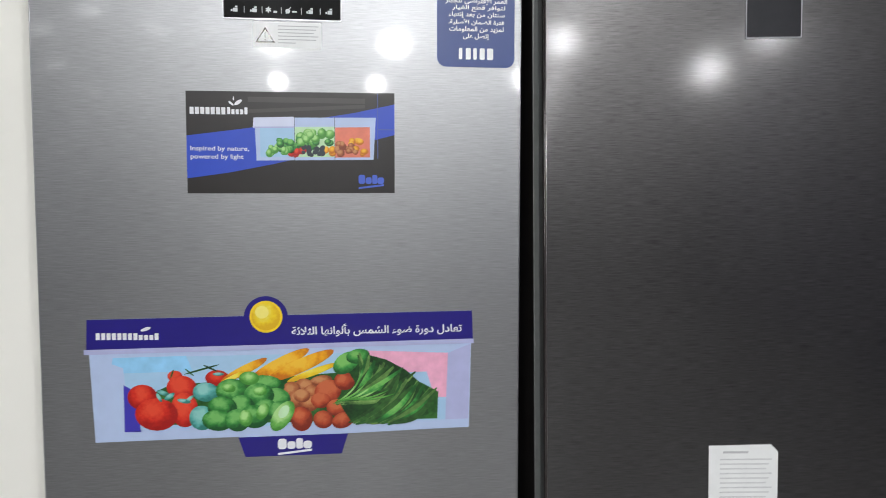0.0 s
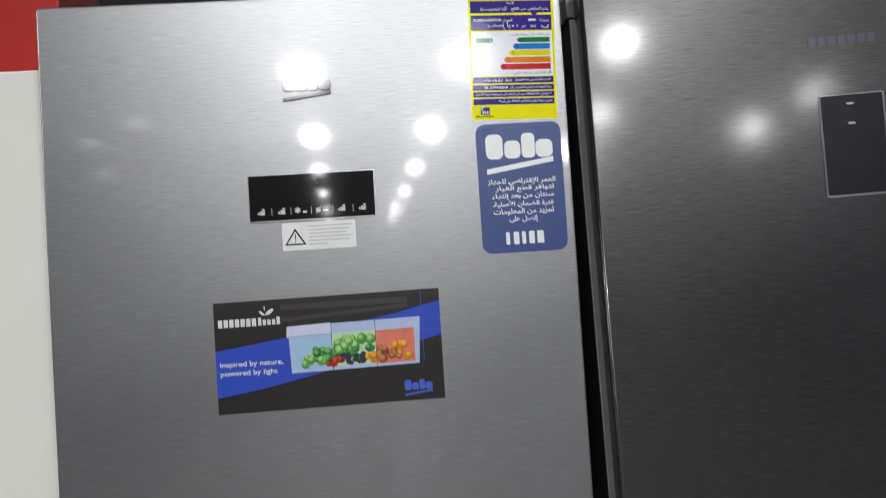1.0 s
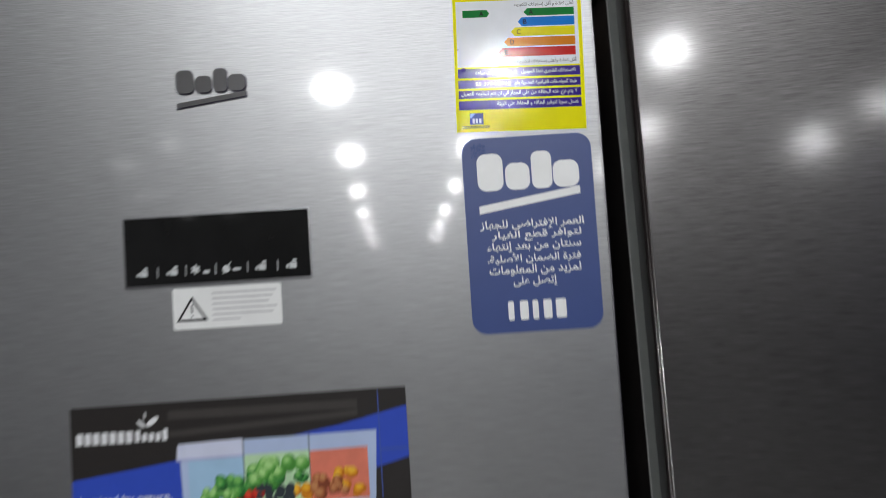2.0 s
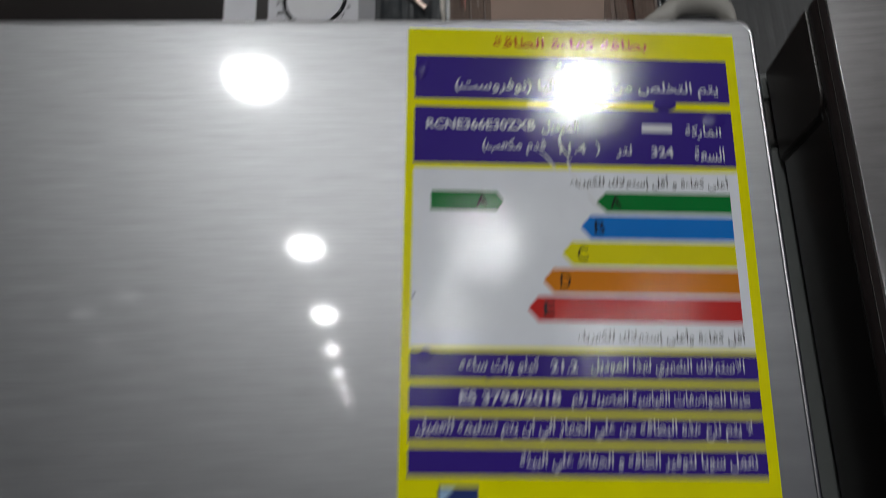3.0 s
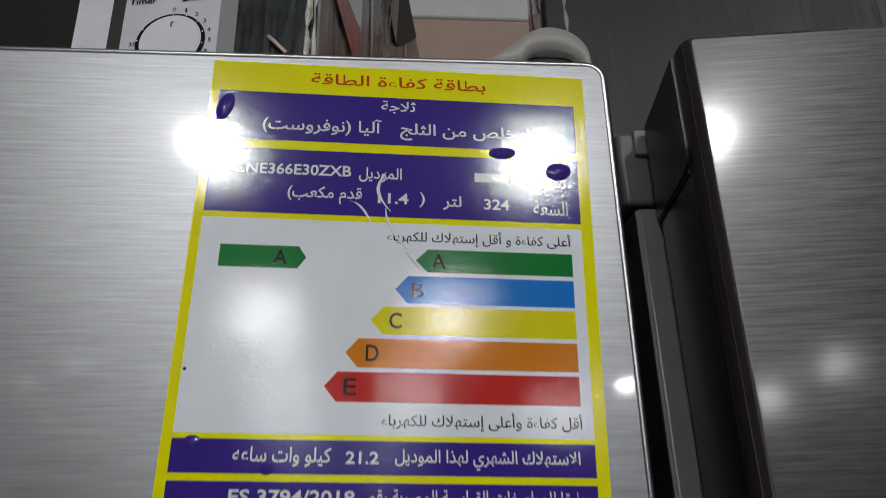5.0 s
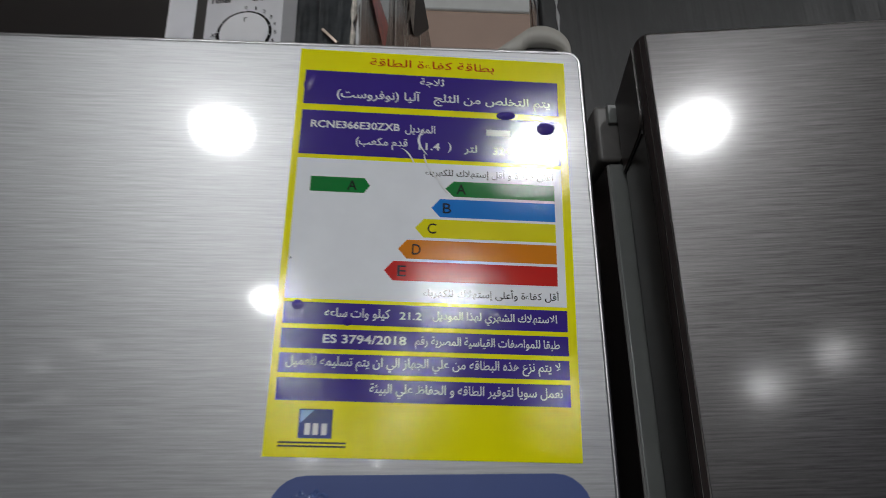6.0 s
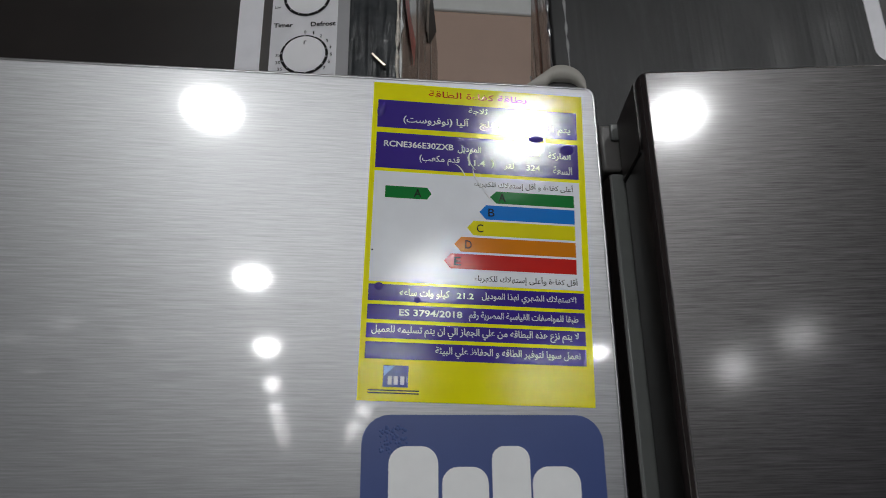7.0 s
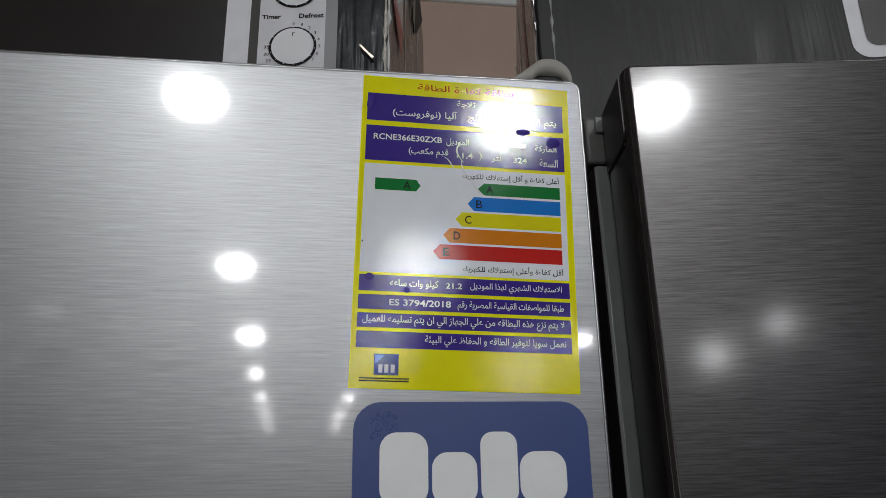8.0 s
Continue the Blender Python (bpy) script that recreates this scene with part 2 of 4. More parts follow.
def taped(name, low=(0.05, 0.036, 0.032), high=(0.42, 0.34, 0.3)):
    """Brown carton side under clear packing tape, streaked upright."""
    m, nt, p = material(name)
    n = noise_node(nt, 60.0, 5.0, coords(nt, (1.0, 1.0, 0.08)), 0.65)
    nt.links.new(mixed(nt, ramp(nt, n, 0, 1, 0.35, 0.7), low, high), p.inputs["Base Color"])
    p.inputs["Roughness"].default_value = 0.22
    bump(nt, p, n, 0.8, 0.002)
    return m


CARTON_DULL = carton_black("dull_black_carton", (0.016, 0.0165, 0.017), 0.6, 0.38, 0.32)
RUST_PAPER = plain("rust_paper", (0.5, 0.17, 0.11), 0.4, 0.0, 0.3, 80.0)
TAPED = taped("taped_carton")
TAPED_PALE = taped("pale_taped_carton", (0.14, 0.105, 0.09), (0.5, 0.41, 0.36))
TAPE_RED = plain("red_flash_print", (0.72, 0.07, 0.06), 0.3, 0.0, 0.3, 120.0)
CARD_FLOOR = plain("pale_floor_tile", (0.22, 0.216, 0.21), 0.25, 0.0, 0.1, 2.0)
# near-white colour stands for the packing tape's shine
TAPE_GLEAM = plain("tape_shine", (0.82, 0.8, 0.77), 0.18, 0.1, 0.25, 90.0, 0.0006, 120.0)


# ---- builders ----
def part(name, bm, mat, parent, label=""):
    """Links a bmesh as one mesh object under a thing or a part (or at top level)."""
    me = bpy.data.meshes.new(name)
    bm.to_mesh(me)
    bm.free()
    me.materials.append(mat)
    ob = new(name, me)
    ob.parent = parent
    if label:
        ob["label"] = label
    return ob


def thing(name, m, label, category, group="", kind=""):
    ob = new(name)
    ob.empty_display_size = 0.05
    ob.matrix_basis = m
    return tagged(ob, label, category, group, kind)


def box(x0, x1, y0, y1, z0, z1, bevel=0.0, seg=2):
    bm = bmesh.new()
    bmesh.ops.create_cube(bm, size=1.0)
    for v in bm.verts:
        v.co = Vector(((x0 + x1) / 2 + v.co.x * (x1 - x0), (y0 + y1) / 2 + v.co.y * (y1 - y0), (z0 + z1) / 2 + v.co.z * (z1 - z0)))
    if bevel:
        bmesh.ops.bevel(bm, geom=list(bm.edges), offset=bevel, segments=seg, profile=0.5, affect="EDGES")
        for f in bm.faces:
            f.smooth = f.calc_area() < 0.02 and seg > 1 and min(e.calc_length() for e in f.edges) < bevel * 2
    return bm


def panel(x0, x1, y0, y1, z0, z1, corner, bevel):
    """A door skin: rounded corners, a narrow rounded rim round its flat face at y0."""
    bm = bmesh.new()
    rings = []
    for d, y in ((bevel, y0), (bevel * 0.38, y0 + bevel * 0.2), (0.0, y0 + bevel * 0.85), (0.0, y1)):
        rings.append([bm.verts.new((x, y, z)) for x, z in rrect(x0 + d, x1 - d, z0 + d, z1 - d, max(0.0005, corner - d), 6)])
    n = len(rings[0])
    for k, (a, b) in enumerate(zip(rings, rings[1:])):
        for i in range(n):
            bm.faces.new((a[i], a[(i + 1) % n], b[(i + 1) % n], b[i])).smooth = k < 2
    bm.faces.new(rings[0])
    bm.faces.new(rings[-1])
    bmesh.ops.recalc_face_normals(bm, faces=bm.faces)
    return bm


def flat(*outlines, y=0.0):
    """Outlines of (x, z) as faces that look towards -y."""
    bm = bmesh.new()
    for k, pts in enumerate(outlines):
        vs = [bm.verts.new((x, y - k * 0.000004, z)) for x, z in pts]
        f = bm.faces.new(vs)
        f.normal_update()
        if f.normal.y > 0:
            f.normal_flip()
    return bm


def rect(x0, x1, z0, z1):
    return [(x0, z0), (x1, z0), (x1, z1), (x0, z1)]


def rrect(x0, x1, z0, z1, r, n=6):
    pts = []
    for cx, cz, a0 in ((x1 - r, z1 - r, 0), (x0 + r, z1 - r, 90), (x0 + r, z0 + r, 180), (x1 - r, z0 + r, 270)):
        for i in range(n + 1):
            a = radians(a0 + 90 * i / n)
            pts.append((cx + r * math.cos(a), cz + r * math.sin(a)))
    return pts


def oval(cx, cz, rx, rz, turn=0.0, n=20):
    c, s = math.cos(radians(turn)), math.sin(radians(turn))
    out = []
    for i in range(n):
        a = 2 * math.pi * i / n
        u, v = rx * math.cos(a), rz * math.sin(a)
        out.append((cx + u * c - v * s, cz + u * s + v * c))
    return out


def extruded(pts, y0, y1):
    """An outline in x and z, drawn out from y0 to y1."""
    bm = bmesh.new()
    f = bm.faces.new([bm.verts.new((x, y0, z)) for x, z in pts])
    g = bmesh.ops.extrude_face_region(bm, geom=[f])
    for v in (e for e in g["geom"] if isinstance(e, bmesh.types.BMVert)):
        v.co.y = y1
    bmesh.ops.recalc_face_normals(bm, faces=bm.faces)
    return bm


def sheet(pts, thick, y=0.0):
    """A thin sheet whose back lies at y and whose face looks towards -y."""
    return extruded(pts, y - thick, y)


# ---- Arabic writing: joined letter forms, in visual order ----
FORMS = {}


def joined_forms():
    code = 0xFE80
    for ch, n in (("\u0621", 1), ("\u0622", 2), ("\u0623", 2), ("\u0624", 2), ("\u0625", 2), ("\u0626", 4), ("\u0627", 2), ("\u0628", 4), ("\u0629", 2),
                  ("\u062a", 4), ("\u062b", 4), ("\u062c", 4), ("\u062d", 4), ("\u062e", 4), ("\u062f", 2), ("\u0630", 2), ("\u0631", 2), ("\u0632", 2),
                  ("\u0633", 4), ("\u0634", 4), ("\u0635", 4), ("\u0636", 4), ("\u0637", 4), ("\u0638", 4), ("\u0639", 4), ("\u063a", 4), ("\u0641", 4),
                  ("\u0642", 4), ("\u0643", 4), ("\u0644", 4), ("\u0645", 4), ("\u0646", 4), ("\u0647", 4), ("\u0648", 2), ("\u0649", 2), ("\u064a", 4)):
        FORMS[ch] = (code, n)
        code += n


joined_forms()
LAM_ALEF = {"\u0622": 0xFEF5, "\u0623": 0xFEF7, "\u0625": 0xFEF9, "\u0627": 0xFEFB}


def arabic(s):
    out = []
    i, before = 0, False
    while i < len(s):
        ch = s[i]
        if ch not in FORMS:
            out.append({"(": ")", ")": "("}.get(ch, ch))
            before = False
            i += 1
            continue
        if ch == "\u0644" and i + 1 < len(s) and s[i + 1] in LAM_ALEF:
            out.append(chr(LAM_ALEF[s[i + 1]] + (1 if before else 0)))
            before = False
            i += 2
            continue
        code, n = FORMS[ch]
        after = n == 4 and i + 1 < len(s) and s[i + 1] in FORMS and FORMS[s[i + 1]][1] > 1
        if before and after:
            k = 3
        elif before and n > 1:
            k = 1
        elif after:
            k = 2
        else:
            k = 0
        out.append(chr(code + k))
        before = after
        i += 1
    return "".join(reversed(out))


def text(body, x0, x1, zc, height, y, mat, parent, weight=0.0, name="writing"):
    """Writing between x0 and x1, centred at zc, on a surface that looks towards -y; height: of the whole line's ink."""
    cu = bpy.data.curves.new("tmp_text", "FONT")
    cu.body = body
    cu.resolution_u = 3
    cu.offset = weight
    ob = bpy.data.objects.new("tmp_text", cu)
    scene.collection.objects.link(ob)
    me0 = ob.to_mesh()
    co = [v.co.copy() for v in me0.vertices]
    faces = [tuple(p.vertices) for p in me0.polygons]
    ob.to_mesh_clear()
    bpy.data.objects.remove(ob)
    bpy.data.curves.remove(cu)
    lo, hi = min(c.x for c in co), max(c.x for c in co)
    bo, to = min(c.y for c in co), max(c.y for c in co)
    sx, sz = (x1 - x0) / (hi - lo), height / (to - bo)
    me = bpy.data.meshes.new(name)
    me.from_pydata([(x0 + (c.x - lo) * sx, y, zc + (c.y - (bo + to) / 2) * sz) for c in co], [], faces)
    me.materials.append(mat)
    o = new(name, me)
    o.parent = parent
    return o


# ---- the room ----
X0, X1, Y0, Y1 = -4.5, 2.75, -22.0, 0.85
def slab(name, bm, mat):
    return tagged(part(name, bm, mat, None), kind="structure")


slab("floor", box(X0 - 0.1, X1 + 0.1, Y0 - 0.1, Y1 + 0.1, -0.1, 0.0), CARD_FLOOR)
slab("ceiling", box(X0 - 0.1, X1 + 0.1, Y0 - 0.1, Y1 + 0.1, CEIL, CEIL + 0.1), CEILING_PAINT)
slab("wall_back", box(X0, X1, Y1, Y1 + 0.1, 0, CEIL), WALL_PAINT)
slab("wall_front", box(X0, X1, Y0 - 0.1, Y0, 0, CEIL), FRONT_PAINT)
slab("wall_left", box(X0 - 0.1, X0, Y0, Y1, 0, CEIL), FAR_PAINT)
# unseen; set close and dark so the dark door reflects less light
slab("wall_right", box(X1, X1 + 0.1, Y0, Y1, 0, CEIL), DIMMING_SIDE)


# ---- ceiling lamps ----
def downlight(m, dim=False, r=0.08):
    t = thing("ceiling_downlight", m, "round domed white ceiling lamp, switched on", "lamp", "ceiling downlights")
    bm = bmesh.new()
    bmesh.ops.create_uvsphere(bm, u_segments=24, v_segments=12, radius=1.0)
    bmesh.ops.delete(bm, geom=[v for v in bm.verts if v.co.z > 0.01], context="VERTS")
    for v in bm.verts:
        v.co = Vector((v.co.x * r, v.co.y * r, v.co.z * r * 0.55 - 0.004))
    for f in bm.faces:
        f.smooth = True
    part("diffuser", bm, LAMP_GLOW_DIM if dim else LAMP_GLOW, t)
    bm = bmesh.new()
    prof = ((r, -0.004), (r + 0.004, -0.012), (r + 0.018, -0.008), (r + 0.02, 0.0))
    loops = [[bm.verts.new((q * math.cos(2 * math.pi * i / 32), q * math.sin(2 * math.pi * i / 32), z)) for i in range(32)] for q, z in prof]
    for a, b in zip(loops, loops[1:]):
        for i in range(32):
            bm.faces.new((a[i], b[i], b[(i + 1) % 32], a[(i + 1) % 32]))
    part("trim_ring", bm, PAPER, t)
    return t


lamp = downlight(pose(-0.33, -1.93, CEIL))
for x, y in ((-0.47, -3.95), (-0.64, -6.15), (0.74, -2.0), (0.59, -3.85), (0.48, -6.15)):
    copy_thing(lamp, pose(x, y, CEIL))
small = downlight(pose(-0.85, -8.5, CEIL), False, 0.055)
for x, y in ((-1.07, -11.1), (-1.3, -14.0), (-1.54, -17.4), (0.38, -8.6), (0.25, -11.3), (0.1, -14.2), (0.0, -17.3)):
    copy_thing(small, pose(x, y, CEIL))
wide = downlight(pose(2.2, -7.9, CEIL), False, 0.09)
side_lamp = downlight(pose(2.38, -6.2, CEIL), False, 0.06)
low = downlight(pose(-3.2, -7.7, CEIL), True, 0.1)
for x, y in ((-1.14, -5.7), (-1.62, -5.8), (-1.97, -5.2), (-2.63, -5.9), (-2.8, -9.7), (-3.45, -9.8), (0.9, -16.0)):
    copy_thing(low, pose(x, y, CEIL))


# ---- the steel fridge ----
W, TOP = 0.2988, 1.8562
fridge = thing("fridge", pose(0, 0, 0), "tall brushed silver steel fridge with stickers on its door", "fridge")
part("cabinet", box(-0.294, 0.294, 0.068, 0.66, 0.03, 1.838, 0.004), CABINET_GREY, fridge, "grey painted cabinet")
for x in (-0.25, 0.25):
    for y in (0.12, 0.6):
        part("foot", box(x - 0.02, x + 0.02, y - 0.02, y + 0.02, 0, 0.031, 0.003), MATTE_BLACK, fridge)
part("gasket", box(-0.285, 0.285, 0.058, 0.07, 0.06, 1.83), MATTE_BLACK, fridge)
door = part("door", panel(-W, W, 0.0, 0.06, 0.712, TOP, 0.0055, 0.0016), STEEL, fridge, "brushed steel upper door")
part("freezer_door", panel(-W, W, 0.0, 0.06, 0.05, 0.702, 0.0055, 0.0016), STEEL, fridge, "brushed steel lower door")


def half_round(x0, x1, z0, z1, corner):
    """A slim rounded bead that runs all round a door's front edge."""
    bm = bmesh.new()
    loops = []
    for d, y in ((0.0012, 0.00005), (0.0009, -0.00008), (0.0005, -0.00008), (0.0001, 0.0001), (-0.0004, 0.0008), (-0.0006, 0.0018), (-0.0006, 0.006), (0.0004, 0.006)):
        loops.append([bm.verts.new((x, y, z)) for x, z in rrect(x0 + d, x1 - d, z0 + d, z1 - d, max(0.001, corner - d), 6)])
    n = len(loops[0])
    for a, b in zip(loops, loops[1:]):
        for i in range(n):
            bm.faces.new((a[i], a[(i + 1) % n], b[(i + 1) % n], b[i])).smooth = True
    bmesh.ops.recalc_face_normals(bm, faces=bm.faces)
    return bm


part("edge_bead", half_round(-W, W, 0.712, TOP, 0.0055), RIM_SILVER, door, "bright silver edge bead")

# hinge cover on the door's top
outer = [(0.2635 + 0.0165 * k / 8, TOP + 0.0012 + 0.0135 * (k / 8) ** 0.97) for k in range(9)]
outer += [(0.2855 + 0.0112 * math.cos(radians(120 - 12 * k)), TOP + 0.0056 + 0.0106 * math.sin(radians(120 - 12 * k))) for k in range(1, 11)]
outer.append((0.2967, TOP + 0.0012))
inner = [(min(x, 0.2765), TOP + 0.0011) if x < 0.2765 else (0.2765 + (x - 0.2765) * 0.93, TOP + 0.0011 + 0.0072 * math.sqrt(max(0.0, 1 - ((x - 0.2862) / 0.0106) ** 2))) for x, z in outer]
bm = bmesh.new()
rows = [[bm.verts.new((x, y, z)) for x, z in pts] for pts, y in ((outer, 0.0062), (inner, 0.0062), (outer, 0.075), (inner, 0.075))]
lip = [bm.verts.new((x * 0.995 + 0.0014, 0.0048, z - 0.0009)) for x, z in outer]
for k in range(len(outer) - 1):
    bm.faces.new((lip[k], lip[k + 1], rows[0][k + 1], rows[0][k]))
    bm.faces.new((rows[1][k], rows[1][k + 1], lip[k + 1], lip[k]))
    bm.faces.new((rows[0][k], rows[0][k + 1], rows[2][k + 1], rows[2][k]))
    bm.faces.new((rows[3][k], rows[3][k + 1], rows[1][k + 1], rows[1][k]))
for f in bm.faces:
    f.smooth = True
bmesh.ops.remove_doubles(bm, verts=bm.verts, dist=0.00001)
bmesh.ops.recalc_face_normals(bm, faces=bm.faces)
hinge = part("hinge_cover", bm, HINGE_GREY, fridge, "rounded warm grey plastic hinge cover")
# black block added inside the arch, standing for the recess's shade
part("recess_shade", box(0.2775, 0.2952, 0.0085, 0.06, TOP + 0.0005, TOP + 0.0078, 0.001), MATTE_BLACK, hinge)

# control display on the door
display = part("control_display", sheet(rrect(-0.0745, 0.0695, 1.599, 1.6535, 0.0012), 0.0014), SILVER_LINE, fridge, "black glass control display with white icons")
part("glass", sheet(rrect(-0.0732, 0.0684, 1.6008, 1.6523, 0.001), 0.0006, -0.0014), GLASS_BLACK, display)
YI = -0.0022
for k, x in enumerate((-0.060, -0.037, -0.0165, 0.006, 0.031, 0.0545)):
    if k in (0, 1, 4, 5):
        shapes = [rect(x - 0.002, x + 0.0035, 1.6075, 1.612), rect(x - 0.0045, x - 0.0025, 1.608, 1.6105), rect(x + 0.0005, x + 0.0035, 1.6125, 1.6145)]
    elif k == 2:
        shapes = [oval(x - 0.003, 1.611, 0.0012, 0.004, a, 8) for a in (0, 60, 120)] + [rect(x + 0.003, x + 0.0075, 1.6075, 1.610)]
    else:
        shapes = [[(x - 0.005, 1.6065), (x - 0.004, 1.6065), (x + 0.002, 1.615), (x + 0.001, 1.615)], oval(x - 0.002, 1.61, 0.003, 0.003, 0, 10), rect(x + 0.003, x + 0.009, 1.6085, 1.6105)]
    part("icon", flat(*shapes, y=YI), ICON_WHITE, display)
for x in (-0.0485, -0.027, -0.004, 0.0205, 0.0435):
    part("divider", flat(rect(x - 0.0003, x + 0.0003, 1.6065, 1.6145), y=YI), ICON_WHITE, display)


def plain_mark(x0, x1, z0, z1, slant, gap, mat, parent, y, thick, name="mark"):
    """A maker's mark as four plain solid blocks over a rising bar."""
    w, h = x1 - x0, z1 - z0
    base = z0 + gap
    low = base + (z1 - base) * 0.72
    for k, (a, b) in enumerate(((0.0, 0.255), (0.275, 0.515), (0.535, 0.735), (0.745, 1.0))):
        xa, xb = x0 + a * w, x0 + b * w
        block = sheet(rrect(xa, xb, base, low if k % 2 else z1, (xb - xa) * 0.34, 6), thick, y)
        part(name, block, mat, parent)
    t = h * 0.13
    part(name, sheet([(x0, z0), (x1, z0 + slant), (x1, z0 + slant + t), (x0, z0 + t)], thick, y), mat, parent)


badge = part("badge", sheet(rect(-0.0285, -0.0283, 1.7365, 1.7367), 0.0004), CHROME, fridge, "small chrome maker's badge")
# larger dark plates behind the blocks stand for their shaded sides
plain_mark(-0.0291, 0.0261, 1.7359, 1.7666, 0.007, 0.0115, BADGE_DARK, badge, 0.0, 0.0012, "mark_shade_rim")
plain_mark(-0.0285, 0.0255, 1.7365, 1.766, 0.007, 0.0115, CHROME, badge, -0.0012, 0.001)


# ---- energy label ----
label = thing("energy_label", pose(0.1912, 0, 1.8532, 0, 1.6, 0), "yellow energy label with violet bands and coloured arrows on fridge", "label")
Y2, Y3, Y4 = -0.00034, -0.00038, -0.00042


def mm(u0, u1, d0, d1):
    return rect(u0 / 1000, u1 / 1000, -(d1 + DROP) / 1000, -(d0 + DROP) / 1000)


DROP = 1.2
part("backing", sheet(mm(0, 100.6, -DROP, 147.8), 0.0003), YELLOW, label)
for d0, d1 in ((8, 22.4), (25, 43), (98, 105.4), (107, 113.6), (115.2, 121.6), (123.2, 130.4)):
    part("violet_band", flat(mm(2.4, 97.6, d0, d1), y=Y2), PURPLE, label)
part("white_field", flat(mm(2.4, 97.6, 44.6, 96.8), y=Y2), WHITE, label)


def arrow(tip, end, d0, d1, mat, nose=3.0):
    m = (d0 + d1) / 2
    s = 1 if tip < end else -1
    part("arrow", flat([(p / 1000, -(q + DROP) / 1000) for p, q in ((tip, m), (tip + s * nose, d0), (end, d0), (end, d1), (tip + s * nose, d1))], y=Y3), mat, label)


arrow(28.6, 7.6, 51.7, 57.5, GREEN, 2.0)
for tip, d, mat in ((55.4, 51.4, GREEN), (50.6, 58.5, BLUE), (45.0, 66.4, YELLOW_BAR), (39.4, 74.4, ORANGE), (34.9, 82.4, RED)):
    arrow(tip, 94.8, d, d + (6.0 if d < 52 else 7.0), mat)


def line(body, u0, u1, d, h, mat, y, weight=0.0):
    text(body, u0 / 1000, u1 / 1000, -(d + DROP) / 1000, h / 1000, y, mat, label, weight)


line(arabic("بطاقة كفاءة الطاقة"), 26.1, 73.4, 3.4, 4.3, RED_INK, Y2, 0.01)
line(arabic("ثلاجة"), 45.2, 54.4, 10.9, 3.9, WHITE_INK, Y3, 0.013)
line(arabic("آليا (نوفروست)"), 14.5, 45.5, 17.6, 5.2, WHITE_INK, Y3, 0.013)
line(arabic("يتم التخلص من الثلج"), 50.5, 94.4, 18.2, 5.2, WHITE_INK, Y3, 0.013)
line("RCNE366E30ZXB", 6.0, 38.3, 30.6, 3.1, WHITE_INK, Y3, 0.02)
line(arabic("الموديل"), 40.3, 51.3, 31.3, 4.2, WHITE_INK, Y3, 0.013)
part("writing_bar", flat(mm(70.2, 79.3, 29.6, 32.2), y=Y3), WHITE_INK, label)
line(arabic("الماركة"), 83.2, 94.0, 31.8, 4.2, WHITE_INK, Y3, 0.013)
line(arabic("قدم مكعب)"), 22.6, 41.3, 37.6, 4.8, WHITE_INK, Y3, 0.013)
line("11.4", 45.4, 53.2, 37.8, 3.0, WHITE_INK, Y3, 0.02)
line(")", 56.0, 57.4, 37.8, 4.2, WHITE_INK, Y3, 0.0)
line(arabic("لتر"), 62.0, 66.8, 38.4, 4.0, WHITE_INK, Y3, 0.013)
line("324", 72.6, 79.2, 38.4, 3.0, WHITE_INK, Y3, 0.02)
line(arabic("السعة"), 85.4, 94.4, 38.8, 4.2, WHITE_INK, Y3, 0.013)
line(arabic("أعلى كفاءة و أقل إستهلاك للكهرباء"), 48.0, 94.6, 48.2, 4.4, INK, Y3, 0.008)
line(arabic("أقل كفاءة وأعلى إستهلاك للكهرباء"), 48.4, 95.0, 93.4, 4.4, INK, Y3, 0.008)
line("A", 20.6, 24.0, 54.6, 3.8, INK, Y4, 0.009)
for body, u, d in (("A", 59.4, 54.4), ("B", 54.6, 62.0), ("C", 49.4, 69.9), ("D", 44.2, 77.9), ("E", 39.4, 85.9)):
    line(body, u, u + (3.4 if body == "A" else 3.0), d, 3.9, INK, Y4, 0.009)
line(arabic("كيلو وات ساعه"), 16.0, 37.6, 101.7, 4.2, WHITE_INK, Y3, 0.013)
line("21.2", 40.8, 48.2, 101.7, 2.7, WHITE_INK, Y3, 0.02)
line(arabic("الاستهلاك الشهري لهذا الموديل"), 51.8, 94.0, 101.9, 4.4, WHITE_INK, Y3, 0.013)
line("ES 3794/2018", 16.0, 43.3, 110.2, 3.0, WHITE_INK, Y3, 0.02)
line(arabic("طبقا للمواصفات القياسية المصرية رقم"), 46.2, 94.6, 110.6, 4.6, WHITE_INK, Y3, 0.013)
line(arabic("لا يتم نزع هذه البطاقه من علي الجهاز الي ان يتم تسليمه للعميل"), 4.6, 94.6, 118.4, 4.9, WHITE_INK, Y3, 0.013)
line(arabic("نعمل سويا لتوفير الطاقه و الحفاظ علي البيئة"), 32.0, 95.0, 126.8, 4.9, WHITE_INK, Y3, 0.013)
part("emblem", flat(mm(10.4, 20.9, 133.0, 142.0), y=Y2), printed("emblem_blue", (0.03, 0.05, 0.2)), label, "small dark blue square emblem")
part("emblem_flash", flat([(0.0108, -0.1346), (0.0150, -0.1346), (0.0108, -0.1387)], y=Y3), PALE_BLUE, label)
for u in (12.4, 14.9, 17.6):
    part("emblem_bar", flat(mm(u, u + 1.7, 137.4, 141.0), y=Y3), WHITE_INK, label)
for d in (143.1, 144.2):
    part("small_print", flat(mm(4.4, 25.5, d, d + 0.55), y=Y2), INK, label)
part("speck", flat(oval(0.0031, -0.0838, 0.0004, 0.0004, 0, 10), y=Y3), INK, label)


